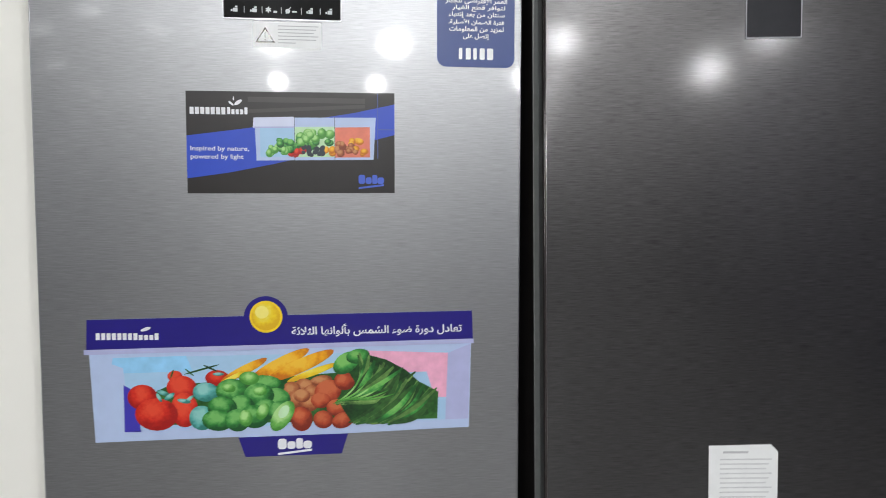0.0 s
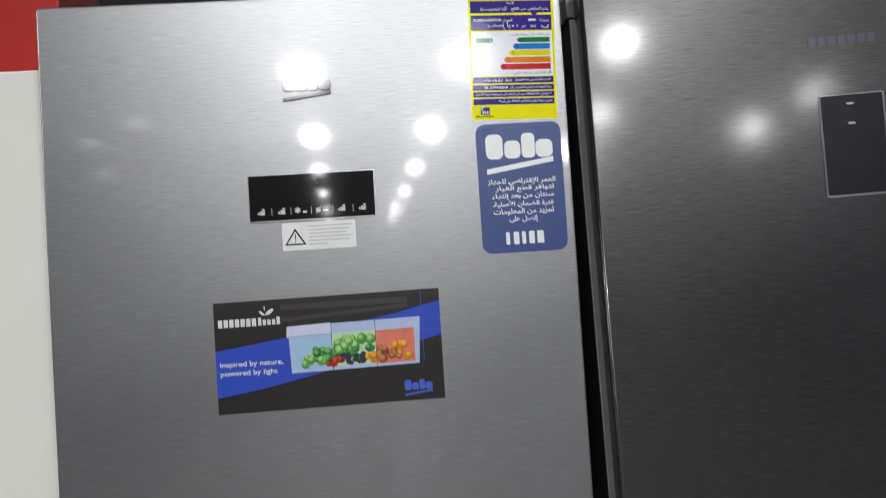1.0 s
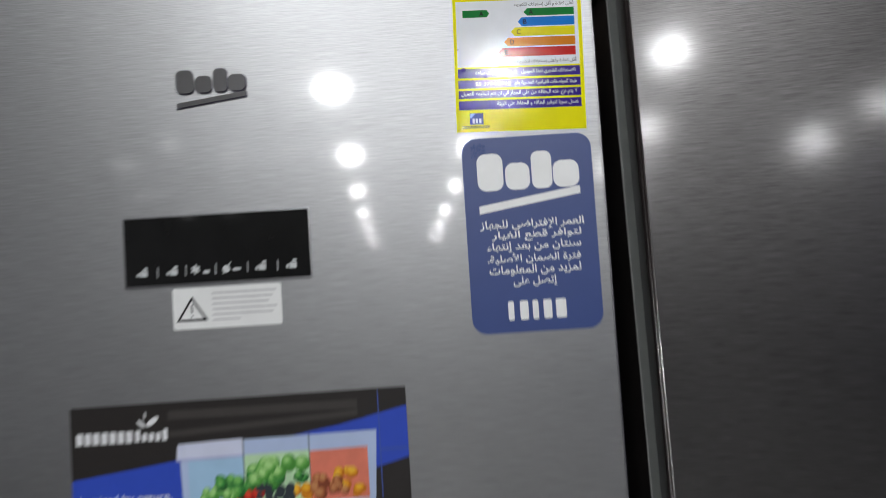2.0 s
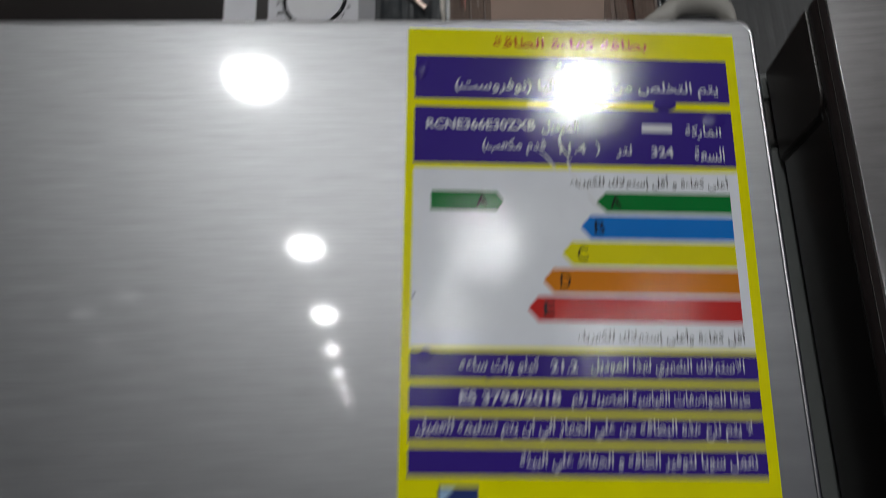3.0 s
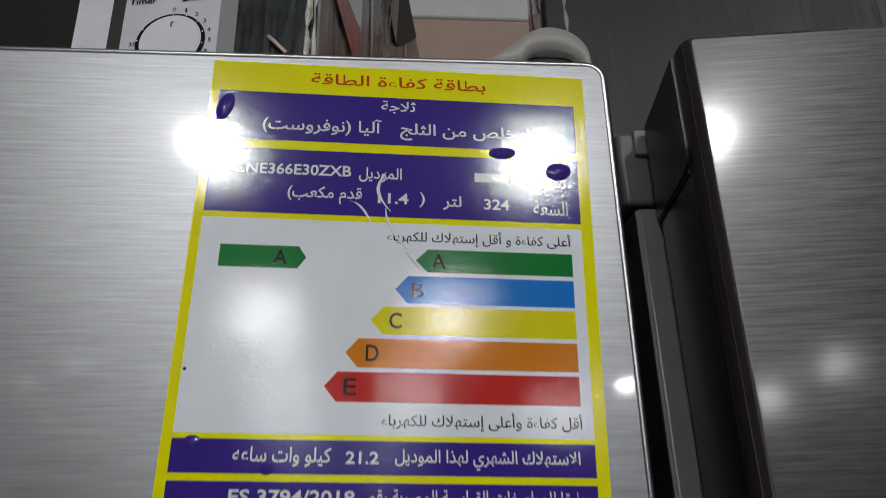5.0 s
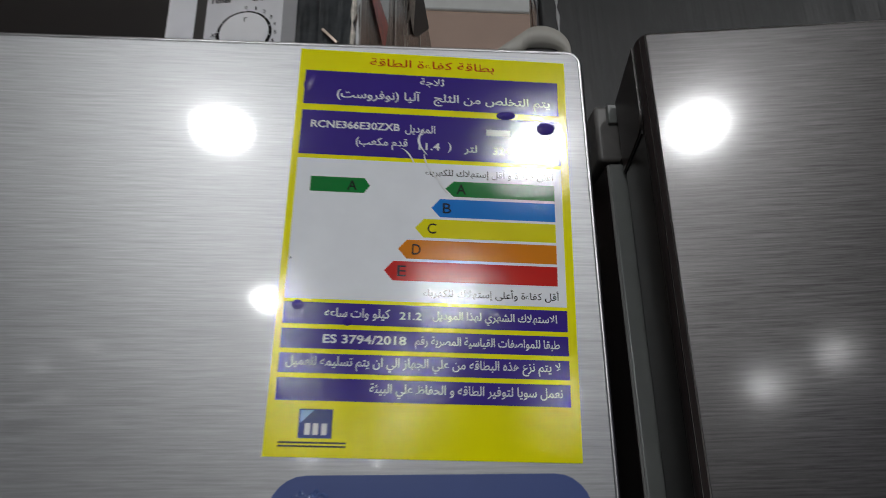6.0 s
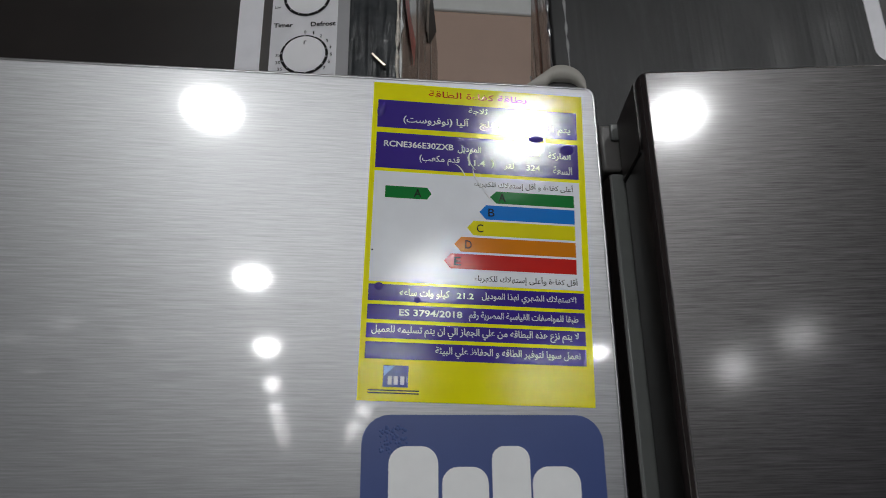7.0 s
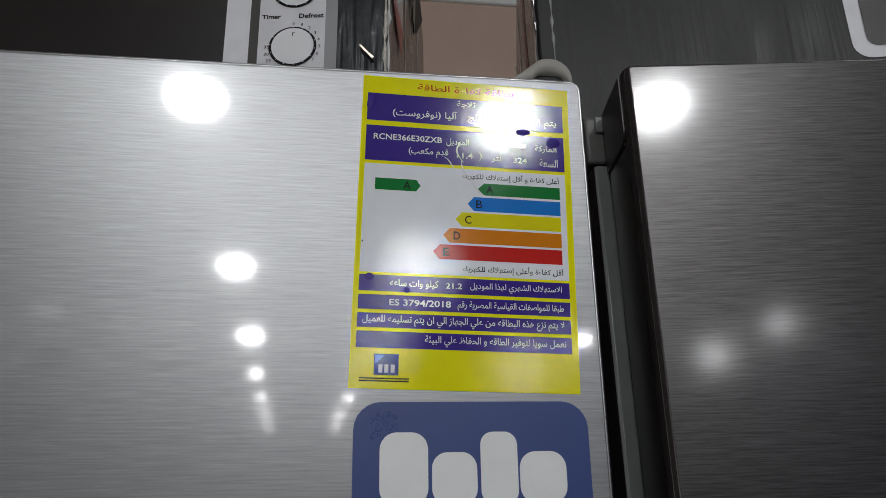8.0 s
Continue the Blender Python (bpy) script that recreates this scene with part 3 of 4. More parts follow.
# ---- air bubbles and creases under the label's film ----
def dome(u, d, ru, rd, h, turn=0.0):
    d += DROP
    bm = bmesh.new()
    n, rings = 20, 5
    c, s = math.cos(radians(turn)), math.sin(radians(turn))
    rows = []
    for k in range(rings):
        q = 1 - k / rings
        z = h * (1 - q * q)
        row = []
        for i in range(n):
            a = 2 * math.pi * i / n
            x, y = ru * q * math.cos(a), rd * q * math.sin(a)
            row.append(bm.verts.new(((u + x * c - y * s) / 1000, Y2 - 0.00002 - z / 1000, (-d + x * s + y * c) / 1000)))
        rows.append(row)
    tip = bm.verts.new((u / 1000, Y2 - 0.00002 - h / 1000, -d / 1000))
    for a, b in zip(rows, rows[1:]):
        for i in range(n):
            bm.faces.new((a[i], a[(i + 1) % n], b[(i + 1) % n], b[i]))
    for i in range(n):
        bm.faces.new((rows[-1][i], rows[-1][(i + 1) % n], tip))
    for f in bm.faces:
        f.smooth = True
    bmesh.ops.recalc_face_normals(bm, faces=bm.faces)
    return bm


part("air_bubble", dome(4.4, 13.0, 2.1, 4.2, 0.6, -14), PURPLE, label)
part("air_bubble", dome(77.6, 23.4, 3.6, 1.7, 0.7, 4), PURPLE, label)
part("air_bubble", dome(92.4, 28.2, 3.4, 2.6, 0.7, 10), PURPLE, label)
part("air_bubble", dome(6.8, 99.0, 2.0, 1.7, 0.5), PURPLE, label)
part("air_bubble", dome(23.6, 104.4, 1.5, 1.3, 0.5), PURPLE, label)


def crease(points, r, mat):
    bm = bmesh.new()
    rows = []
    for k, (u, d) in enumerate(points):
        w = r * math.sin(math.pi * (k + 0.5) / len(points))
        rows.append([bm.verts.new(((u + q * w) / 1000, Y4 - 0.0001 - h * w / 1000, -(d + DROP) / 1000)) for q, h in ((-1, 0), (-0.5, 0.45), (0, 0.6), (0.5, 0.45), (1, 0))])
    for a, b in zip(rows, rows[1:]):
        for i in range(4):
            f = bm.faces.new((a[i], a[i + 1], b[i + 1], b[i]))
            f.smooth = True
    bmesh.ops.recalc_face_normals(bm, faces=bm.faces)
    return part("crease", bm, mat, label)


# creases coloured near white: the clear film's highlights painted in
CREASE_SHINE = plain("crease_shine", (0.88, 0.89, 0.9), 0.14, 0.0, 0.02)
crease([(47.5 + 7 * s * s, 40.5 + 12 * s) for s in (0, 0.15, 0.3, 0.45, 0.6, 0.75, 0.9, 1.0)], 0.4, CREASE_SHINE)
crease([(38.5 + 6 * s, 39.0 + 7 * s * s) for s in (0, 0.2, 0.4, 0.6, 0.8, 1.0)], 0.4, CREASE_SHINE)
crease([(47.2 - 2.6 * math.sin(math.pi * s) + 1.6 * s, 30.5 + 11.0 * s) for s in (0, 0.14, 0.28, 0.42, 0.56, 0.7, 0.85, 1.0)], 0.45, CREASE_SHINE)
crease([(53.0 + 3.5 * s, 52.0 + 4.5 * s) for s in (0, 0.25, 0.5, 0.75, 1.0)], 0.6, CREASE_SHINE)


# ---- blue warranty sticker ----
blue = thing("warranty_sticker", pose(0, 0, 0, 0, 0, 0), "slate blue rounded sticker with white Arabic writing on the fridge door", "sticker")
part("backing", sheet(rrect(0.1895, 0.2898, 1.5475, 1.6985, 0.0115), 0.0004), SLATE, blue)
plain_mark(0.2005, 0.279, 1.6395, 1.686, 0.012, 0.0175, OFFWHITE, blue, -0.0004, 0.0003)
for body, x0, x1, z in (("العمر الإفتراضى للجهاز", 0.2, 0.28, 1.6298), ("لتوافر قطع الغيار", 0.2085, 0.2775, 1.6213), ("سنتان من بعد إنتهاء", 0.2042, 0.2768, 1.6128),
                        ("فترة الضمان الأصلية.", 0.2042, 0.276, 1.604), ("لمزيد من المعلومات", 0.205, 0.2755, 1.5948), ("إتصل على", 0.2228, 0.257, 1.5858)):
    text(arabic(body), x0, x1, z, 0.0082, -0.0007, OFFWHITE, blue, 0.018)
for x, w in ((0.2175, 0.0045), (0.2265, 0.0065), (0.2362, 0.0045), (0.2445, 0.0065), (0.254, 0.008)):
    part("writing_bar", flat(rrect(x, x + w, 1.557, 1.5715, 0.0015, 3), y=-0.0007), OFFWHITE, blue)
for k in range(80):
    x, z = 0.197 + 0.011 * random.random(), 1.683 + 0.011 * random.random()
    if (x - 0.201) ** 2 + (z - 1.687) ** 2 > 0.0115 ** 2:
        continue
    bm = bmesh.new()
    bmesh.ops.create_icosphere(bm, subdivisions=2, radius=0.0003 + 0.0005 * random.random())
    for v in bm.verts:
        v.co = Vector((v.co.x + x, v.co.y * 0.3 - 0.0004, v.co.z + z))
    for f in bm.faces:
        f.smooth = True
    part("air_bubble", bm, SLATE_GLOSS, blue)


# ---- warning sticker under the display ----
warn = thing("warning_sticker", pose(0, 0, 0), "small white warning sticker with a black triangle below the display", "sticker")
part("backing", sheet(rrect(-0.0388, 0.0448, 1.5655, 1.5972, 0.002, 3), 0.0003), PAPER, warn)
part("triangle", flat([(-0.0362, 1.5715), (-0.0118, 1.5715), (-0.024, 1.5905)], y=-0.0005), INK, warn)
part("triangle_field", flat([(-0.0332, 1.5732), (-0.0148, 1.5732), (-0.024, 1.5874)], y=-0.0007), PAPER, warn)
part("exclamation_mark", flat(rect(-0.0245, -0.0235, 1.5775, 1.5845), rect(-0.0245, -0.0235, 1.5745, 1.576), y=-0.0009), INK, warn)
for k in range(6):
    part("writing_bar", flat(rect(-0.0085, 0.041 - (0.028 if k == 5 else 0.003 * (k % 3)), 1.5917 - 0.0041 * k, 1.5928 - 0.0041 * k), y=-0.0005), GREY_INK, warn)


# ---- poster with the crisper drawer ----
ad = thing("door_poster", pose(0, 0, 0), "black and blue poster of a vegetable drawer on fridge", "poster")
part("backing", sheet([(-0.1205, 1.3855), (0.1352, 1.3865), (0.1352, 1.5125), (-0.1205, 1.511)], 0.0005), POSTER_BLACK, ad)
K1, K2, K3, K4, K5 = (-0.0007, -0.0009, -0.0011, -0.0013, -0.0015)
# faint gloss lines put into the poster's colour as grey bands
part("faint_lines", flat([(-0.046, 1.4985), (0.098, 1.4985), (0.098, 1.505), (-0.046, 1.505)], [(-0.046, 1.4895), (0.098, 1.4975), (0.098, 1.493), (-0.046, 1.485)], y=K1), POSTER_GREY, ad)
band = [(-0.1205, 1.404)] + [(-0.1205 + 0.2557 * s, 1.404 + 0.056 * s ** 1.25) for s in (0.2, 0.4, 0.6, 0.8, 1.0)] + [(0.1352 - 0.2557 * s, 1.4985 - 0.042 * s ** 0.8) for s in (0, 0.2, 0.4, 0.6, 0.8, 1.0)]
part("blue_band", flat(band, y=K1), ROYAL, ad)
part("faint_lines", flat(rect(0.1135, 0.1142, 1.43, 1.511), rect(0.1135, 0.1352, 1.466, 1.4672), y=K2), BLUE_LINE, ad)
part("drawer", flat([(-0.0365, 1.4265), (0.1085, 1.4285), (0.1115, 1.4815), (-0.0385, 1.4795)], y=K2), ICE, ad, "white drawer print")
for (a, b), mat in (((-0.032, 0.0098), PALE_BLUE), ((0.0106, 0.0596), MINT), ((0.0604, 0.104), SALMON)):
    part("drawer_window", flat([(a, 1.431), (b, 1.4315), (b, 1.4695), (a, 1.4685)], y=K3), mat, ad)
part("drawer_joint", flat(rect(0.0099, 0.0105, 1.427, 1.481), rect(0.0597, 0.0603, 1.427, 1.4815), y=K4), POSTER_BLACK, ad)
part("drawer_rim", flat([(-0.0405, 1.4665), (0.0098, 1.4675), (0.0098, 1.4692), (-0.0402, 1.4683)], y=K4), LILAC, ad)
part("drawer_lid", flat([(-0.0405, 1.4683), (0.0098, 1.4692), (0.0098, 1.4812), (-0.0395, 1.4795)], y=K4), PALE_LILAC, ad)
rng = random.Random(4)
for name, mat, n, xa, xb, za, zb, r in (("printed_green", LEAF_LIGHT, 16, 0.014, 0.057, 1.449, 1.462, 0.0058), ("printed_green", LEAF, 12, 0.014, 0.056, 1.444, 1.452, 0.0048),
                                        ("printed_green", LEAF, 12, -0.008, 0.007, 1.44, 1.452, 0.0048), ("printed_green", LEAF_LIGHT, 14, -0.023, 0.002, 1.434, 1.444, 0.0045),
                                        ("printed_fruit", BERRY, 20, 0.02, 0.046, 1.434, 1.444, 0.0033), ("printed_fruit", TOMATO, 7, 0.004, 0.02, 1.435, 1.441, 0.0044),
                                        ("printed_fruit", CARROT, 5, 0.045, 0.058, 1.435, 1.441, 0.0046), ("printed_fruit", RUST, 14, 0.063, 0.086, 1.436, 1.448, 0.0045),
                                        ("printed_fruit", CARROT, 8, 0.08, 0.097, 1.436, 1.452, 0.0048)):
    for k in range(n):
        part(name, flat(oval(rng.uniform(xa, xb), rng.uniform(za, zb), r * rng.uniform(0.7, 1.2), r * rng.uniform(0.7, 1.1), rng.uniform(0, 90), 12), y=K4 - 0.0001 - 0.000004 * k), mat, ad)
text("Inspired by nature,", -0.116, -0.0455, 1.4402, 0.0075, K2, WHITE_INK, ad, 0.012)
text("powered by light", -0.116, -0.0525, 1.4302, 0.0075, K2, WHITE_INK, ad, 0.012)
for k in range(7):
    part("mark", flat(rect(-0.116 + 0.0063 * k, -0.1112 + 0.0063 * k, 1.4828, 1.4915), y=K2), WHITE_INK, ad)
for k in range(5):
    part("mark", flat(rect(-0.0713 + 0.0052 * k, -0.0676 + 0.0052 * k, 1.4832, 1.4892 + 0.0025 * (k in (0, 4))), y=K2), WHITE_INK, ad)
part("mark_leaf", flat(oval(-0.058, 1.4978, 0.0055, 0.0022, 35, 14), oval(-0.0665, 1.4965, 0.004, 0.0014, 140, 12), oval(-0.0635, 1.5025, 0.0007, 0.0028, 0, 8), y=K2), WHITE_INK, ad)
plain_mark(0.0895, 0.1215, 1.3915, 1.4095, 0.004, 0.0065, printed("mark_blue", (0.07, 0.13, 0.55), 0.3), ad, -0.0005, 0.0002)


# ---- long vegetable drawer sticker ----
veg = thing("vegetable_sticker", pose(0, 0, 0), "long navy sticker showing a drawer full of vegetables", "sticker")


def P(px, py):
    """Place on the sticker from its own grid of 0.7 mm steps."""
    u, v = (px - 163) / 682, (py - 556) / 227
    return (-0.028 + (px - 470) * 0.000703, 1.233 - (py - 556) * 0.000705 + 0.00068 * (5 - 13 * u - 17 * u * v))


def poly(*pts):
    return [P(a, b) for a, b in pts]


part("backing", sheet(poly((172, 783), (420, 772), (430, 808), (603, 801), (615, 765), (840, 753), (845, 548), (163, 565)), 0.0005), ICE, veg)
V1, V2, V3, V4 = -0.0008, -0.0011, -0.0014, -0.0017
part("navy_band", flat(poly((161, 618), (847, 597), (845, 548), (163, 565)), y=V1), NAVY, veg)
part("white_rim", flat(poly((157, 627), (849, 605), (848, 597), (157, 618)), y=V2), LILAC, veg)
part("sun_disc", sheet([P(*p) for p in oval(470, 560, 39, 37, 0, 32)], 0.0006, -0.0004), NAVY, veg)
part("sun_halo", flat([P(*p) for p in oval(470, 559, 29, 28, 0, 36)], y=V2 - 0.0001), SUN_YELLOW, veg)
part("sun", flat([P(*p) for p in oval(470, 559, 25, 24, 0, 28)], y=V3), LEMON, veg)
# pale oval: the ball's highlight, drawn into the print
part("sun_highlight", flat([P(*p) for p in oval(463, 551, 12, 11, 0, 20)], y=V4), printed("pale_sun_print", (0.9, 0.78, 0.2), 0.3), veg)
text(arabic("تعادل دورة ضوء الشمس بألوانها الثلاثة"), P(515, 0)[0], P(826, 0)[0], P(670, 581)[1], 0.0165, V2, WHITE_INK, veg, 0.02)
for k in range(12):
    a = 178 + 9 * k
    part("mark", flat(poly((a, 600.5 - 0.03 * k), (a + 6.5, 600 - 0.03 * k), (a + 6.5, 588 + 3 * (k in (8, 9, 10))), (a, 588.5 + 3 * (k in (8, 9, 10)))), y=V2), WHITE_INK, veg)
part("mark_leaf", flat([P(*p) for p in oval(262, 581, 9, 3, -20, 12)], y=V2), WHITE_INK, veg)
part("tab", flat(poly((418, 773), (615, 765), (603, 801), (430, 808)), y=V1), NAVY, veg)
plain_mark(P(488, 0)[0], P(549, 0)[0], P(518, 803)[1], P(518, 774)[1], 0.004, 0.0075, WHITE_INK, veg, -0.0008, 0.0002)
part("drawer_back", flat(poly((215, 760), (810, 742), (810, 618), (205, 632)), y=V1), PALE_BLUE, veg)
part("drawer_glow", flat(poly((200, 660), (340, 655), (330, 628), (205, 632)), y=V1 - 0.0001), SKY_BLUE, veg)
part("drawer_glow", flat(poly((640, 660), (760, 655), (775, 700), (806, 700), (806, 622), (640, 618)), y=V1 - 0.0001), PINK, veg)
part("drawer_side", flat(poly((172, 780), (232, 764), (222, 650), (168, 630)), y=V1 - 0.00015), ICE, veg)
part("drawer_side", flat(poly((222, 764), (250, 764), (240, 690), (222, 680)), y=V1 - 0.0002), INDIGO, veg)
part("drawer_side", flat(poly((795, 745), (838, 752), (842, 606), (800, 622)), y=V1 - 0.00015), LILAC, veg)
part("drawer_front", flat(poly((172, 783), (840, 753), (838, 738), (172, 766)), y=V1 - 0.0002), ICE, veg)
rng = random.Random(11)


def fruits(name, mat, spots, light=None, y=V2):
    for k, s in enumerate(spots):
        one = part(name, flat([P(*p) for p in oval(*s)], y=y - 0.000012 * k), mat, veg)
        if light and s[2] > 9 and name in ("printed_carrot", "printed_lettuce"):
            turn = s[4]
            c, d = math.cos(radians(turn)), math.sin(radians(turn))
            a, b = -s[2] * 0.15, -s[3] * 0.25
            part("pale_patch", flat([P(*p) for p in oval(s[0] + a * c - b * d, s[1] + a * d + b * c, s[2] * 0.5, s[3] * 0.42, turn, 14)], y=y - 0.000012 * k - 0.000005), light, one)


def blade(name, x0, y0, x1, y1, bow, width, mat, y):
    """A long pointed leaf from its stem to its tip, bowed sideways."""
    dx, dy = x1 - x0, y1 - y0
    n = math.hypot(dx, dy)
    ux, uy = -dy / n, dx / n
    near, far = [], []
    for k in range(9):
        q = k / 8
        o = bow * math.sin(math.pi * q)
        w = width * (0.18 + 0.82 * math.sin(math.pi * min(1.0, q * 0.93 + 0.03)) ** 0.8)
        cx, cy = x0 + dx * q + ux * o, y0 + dy * q + uy * o
        near.append(P(cx + ux * w, cy + uy * w))
        far.append(P(cx - ux * w, cy - uy * w))
    part(name, flat(near + far[::-1], y=y), mat, veg)


part("drawer_shade", flat(poly((255, 752), (780, 738), (782, 690), (700, 650), (450, 668), (300, 680), (250, 705)), y=V1 - 0.00018), LEAF_DARK, veg)
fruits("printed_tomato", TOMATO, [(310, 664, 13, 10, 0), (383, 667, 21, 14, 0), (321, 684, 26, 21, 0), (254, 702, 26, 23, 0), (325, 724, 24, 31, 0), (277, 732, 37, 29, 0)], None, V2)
fruits("printed_stalk", LEAF_DARK, [(356, 652, 32, 1.6, -16), (335, 657, 10, 1.5, 40), (305, 660, 1.6, 8, 20), (372, 650, 14, 1.6, 24)], None, V2 - 0.0001)
fruits("printed_calyx", TEAL, [(290, 694, 12, 4, 20), (300, 700, 11, 4, -35), (282, 702, 9, 3, 60), (325, 708, 12, 4, 10), (334, 704, 9, 3, -40), (385, 660, 10, 3, 0)], None, V2 - 0.00014)
fruits("printed_carrot", CARROT, [(430, 653, 46, 8, -27), (494, 642, 58, 11, -27), (530, 645, 66, 12, -24)], None, V2 - 0.0001)
fruits("printed_bean", LEMON, [(551, 657, 48, 6, -20), (408, 667, 26, 4, -28)], None, V2 - 0.00025)
fruits("printed_leaf", TEAL, [(363, 692, 23, 17, 0), (355, 738, 22, 22, 0)], None, V2 - 0.0003)
fruits("printed_sprout", SPROUT, [(470, 678, 32, 16, 8), (408, 690, 28, 22, 0), (486, 704, 26, 20, 0), (456, 697, 27, 21, 0), (425, 716, 22, 19, 0), (391, 719, 26, 20, 0), (468, 722, 22, 18, 0),
                                  (383, 742, 28, 19, 0), (447, 735, 26, 21, 0), (417, 742, 22, 20, 0), (492, 726, 20, 18, 0)], None, V2 - 0.0005)
fruits("printed_sprout", LEAF_LIGHT, [(439, 667, 18, 12, 0), (402, 684, 13, 8, 15), (458, 690, 12, 8, 0), (432, 738, 12, 15, 0), (462, 726, 10, 16, 30)], None, V2 - 0.00066)
fruits("printed_lettuce", LEAF_LIGHT, [(497, 734, 16, 31, 35)], MINT, V2 - 0.0009)
fruits("printed_potato", RUST, [(566, 672, 21, 10, -12), (538, 682, 18, 14, 20), (514, 688, 17, 15, 0), (552, 692, 18, 14, 0), (522, 706, 17, 15, 10), (545, 712, 17, 14, 0), (532, 698, 15, 12, 0)], None, V2 - 0.0004)
fruits("printed_strawberry", BRICK_RED, [(579, 690, 25, 20, -20), (609, 672, 19, 16, 0), (566, 706, 18, 14, 0), (531, 739, 20, 22, 0), (570, 740, 18, 16, 0), (595, 719, 19, 15, 0), (629, 717, 17, 15, 0), (606, 741, 21, 14, -20)], None, V2 - 0.0006)
part("printed_salad", flat(poly((600, 712), (640, 690), (612, 650), (640, 622), (686, 634), (722, 652), (752, 678), (764, 730), (700, 746), (622, 746)), y=V2 - 0.00072), LEAF_DARK, veg)
fruits("printed_leaf", LEAF, [(612, 640, 26, 17, -35), (634, 628, 22, 13, -10)], None, V2 - 0.00074)
rng = random.Random(17)
order = 0
for k in range(18):
    q = k / 17
    order += 1
    blade("printed_salad", 592 + 30 * rng.random(), 706 + 8 * rng.random(), 632 + 106 * q + rng.uniform(-5, 5), 622 + 34 * q + rng.uniform(-4, 10), rng.uniform(4, 22), rng.uniform(3.5, 7),
          (OLIVE, OLIVE_DARK, LEAF, OLIVE)[k % 4], V2 - 0.0008 - 0.000012 * order)
for k in range(22):
    q = k / 21
    order += 1
    blade("printed_pepper", 620 + 70 * q + rng.uniform(-6, 6), 744 + 5 * rng.random(), 704 + 78 * q + rng.uniform(-6, 6), 660 + 16 * rng.random() + 20 * q, rng.uniform(6, 20), rng.uniform(3.5, 6),
          (OLIVE_DARK, OLIVE, OLIVE_DARK, LEAF)[k % 4], V2 - 0.0008 - 0.000012 * order)
for k in range(6):
    order += 1
    blade("printed_stem", 588 + 5 * k, 712 - 2 * k, 640 + 12 * k, 664 + 6 * k, 6, 1.6, LEAF_LIGHT, V2 - 0.0008 - 0.000012 * order)


# ---- the white fridge on the other side, with a red carton on it ----
pale = thing("white_fridge", pose(-0.66, 0.085, 0), "tall plain cream white fridge with a closed door", "fridge")
part("cabinet", box(-0.33, 0.33, 0.062, 0.6, 0.03, 1.808, 0.004), WHITE_ENAMEL, pale)
part("gasket", box(-0.32, 0.32, 0.05, 0.064, 0.06, 1.8), MATTE_BLACK, pale)
part("door", box(-0.335, 0.335, 0.0, 0.052, 0.56, 1.8125, 0.004, 3), WHITE_ENAMEL, pale)
part("lower_door", box(-0.335, 0.335, 0.0, 0.052, 0.05, 0.55, 0.004, 3), WHITE_ENAMEL, pale)
for x in (-0.28, 0.28):
    for y in (0.12, 0.54):
        part("foot", box(x - 0.02, x + 0.02, y - 0.02, y + 0.02, 0, 0.031, 0.003), MATTE_BLACK, pale)
rcart = thing("red_carton", pose(-0.66, 0.15, 1.808), "plain red printed carton standing on the white fridge", "carton")
part("carton_body", box(-0.3, 0.322, 0.0, 0.4, 0, 0.42, 0.003, 2), RED_PANEL, rcart)


# ---- the darker fridge beside it ----
STAND = pose(0.3561, 0.0085, 0, 0, -0.83, 0)
dark = thing("dark_fridge", STAND, "tall dark brushed steel fridge, its door slightly ajar", "fridge")
DT, AJAR = 1.8726, pose(0, 0, 0, 0, 0, -7.5)
SIDE = -0.004


def on_door(ob):
    ob.matrix_basis = AJAR
    return ob


def rounded_edge(z0, z1):
    """Quarter-round strip that joins a door's face to its side."""
    bm = bmesh.new()
    rows = []
    for k in range(9):
        a = radians(90 * k / 8)
        x, y = 0.0002 + (SIDE - 0.0002) * math.sin(a), 0.0044 - 0.0044 * math.cos(a)
        drop = 0.0036 * (k / 8) ** 1.5
        rows.append((bm.verts.new((x, y, z0)), bm.verts.new((x, y, z1 - drop))))
    back = (bm.verts.new((0.0002, 0.0044, z0)), bm.verts.new((0.0002, 0.0044, z1)))
    for (a, b), (c, d) in zip(rows, rows[1:] + [back]):
        bm.faces.new((a, b, d, c)).smooth = True
    bm.faces.new([r[1] for r in rows] + [back[1]])
    bmesh.ops.recalc_face_normals(bm, faces=bm.faces)
    return bm


def bead(x, y, r, z0, z1):
    """A slim upright bead along an edge."""
    bm = bmesh.new()
    bmesh.ops.create_cone(bm, cap_ends=True, segments=10, radius1=r, radius2=r, depth=z1 - z0)
    for v in bm.verts:
        v.co += Vector((x, y, (z0 + z1) / 2))
    for f in bm.faces:
        f.smooth = len(f.verts) == 4
    return bm


ddoor = on_door(part("door", panel(0.0, 0.672, 0.0, 0.045, 0.62, DT, 0.002, 0.0009), DARK_STEEL, dark, "dark brushed steel door"))
# thin steel beads added as the highlights along the door's edges
part("face_highlight", bead(0.0002, 0.0003, 0.00045, 0.622, DT - 0.0008), EDGE_SHEEN, ddoor, "thin bead as a bright edge highlight")
top_highlight = part("top_highlight", bead(0.0, 0.0, 0.0005, 0.001, 0.67), EDGE_SHEEN, ddoor, "thin bead as a bright edge highlight")
top_highlight.matrix_basis = pose(0, 0.0005, DT - 0.0004, 0, 90, 0)
part("rounded_edge", rounded_edge(0.625, DT - 0.0008), BROWN_EDGE, ddoor, "glossy dark brown rounded edge")
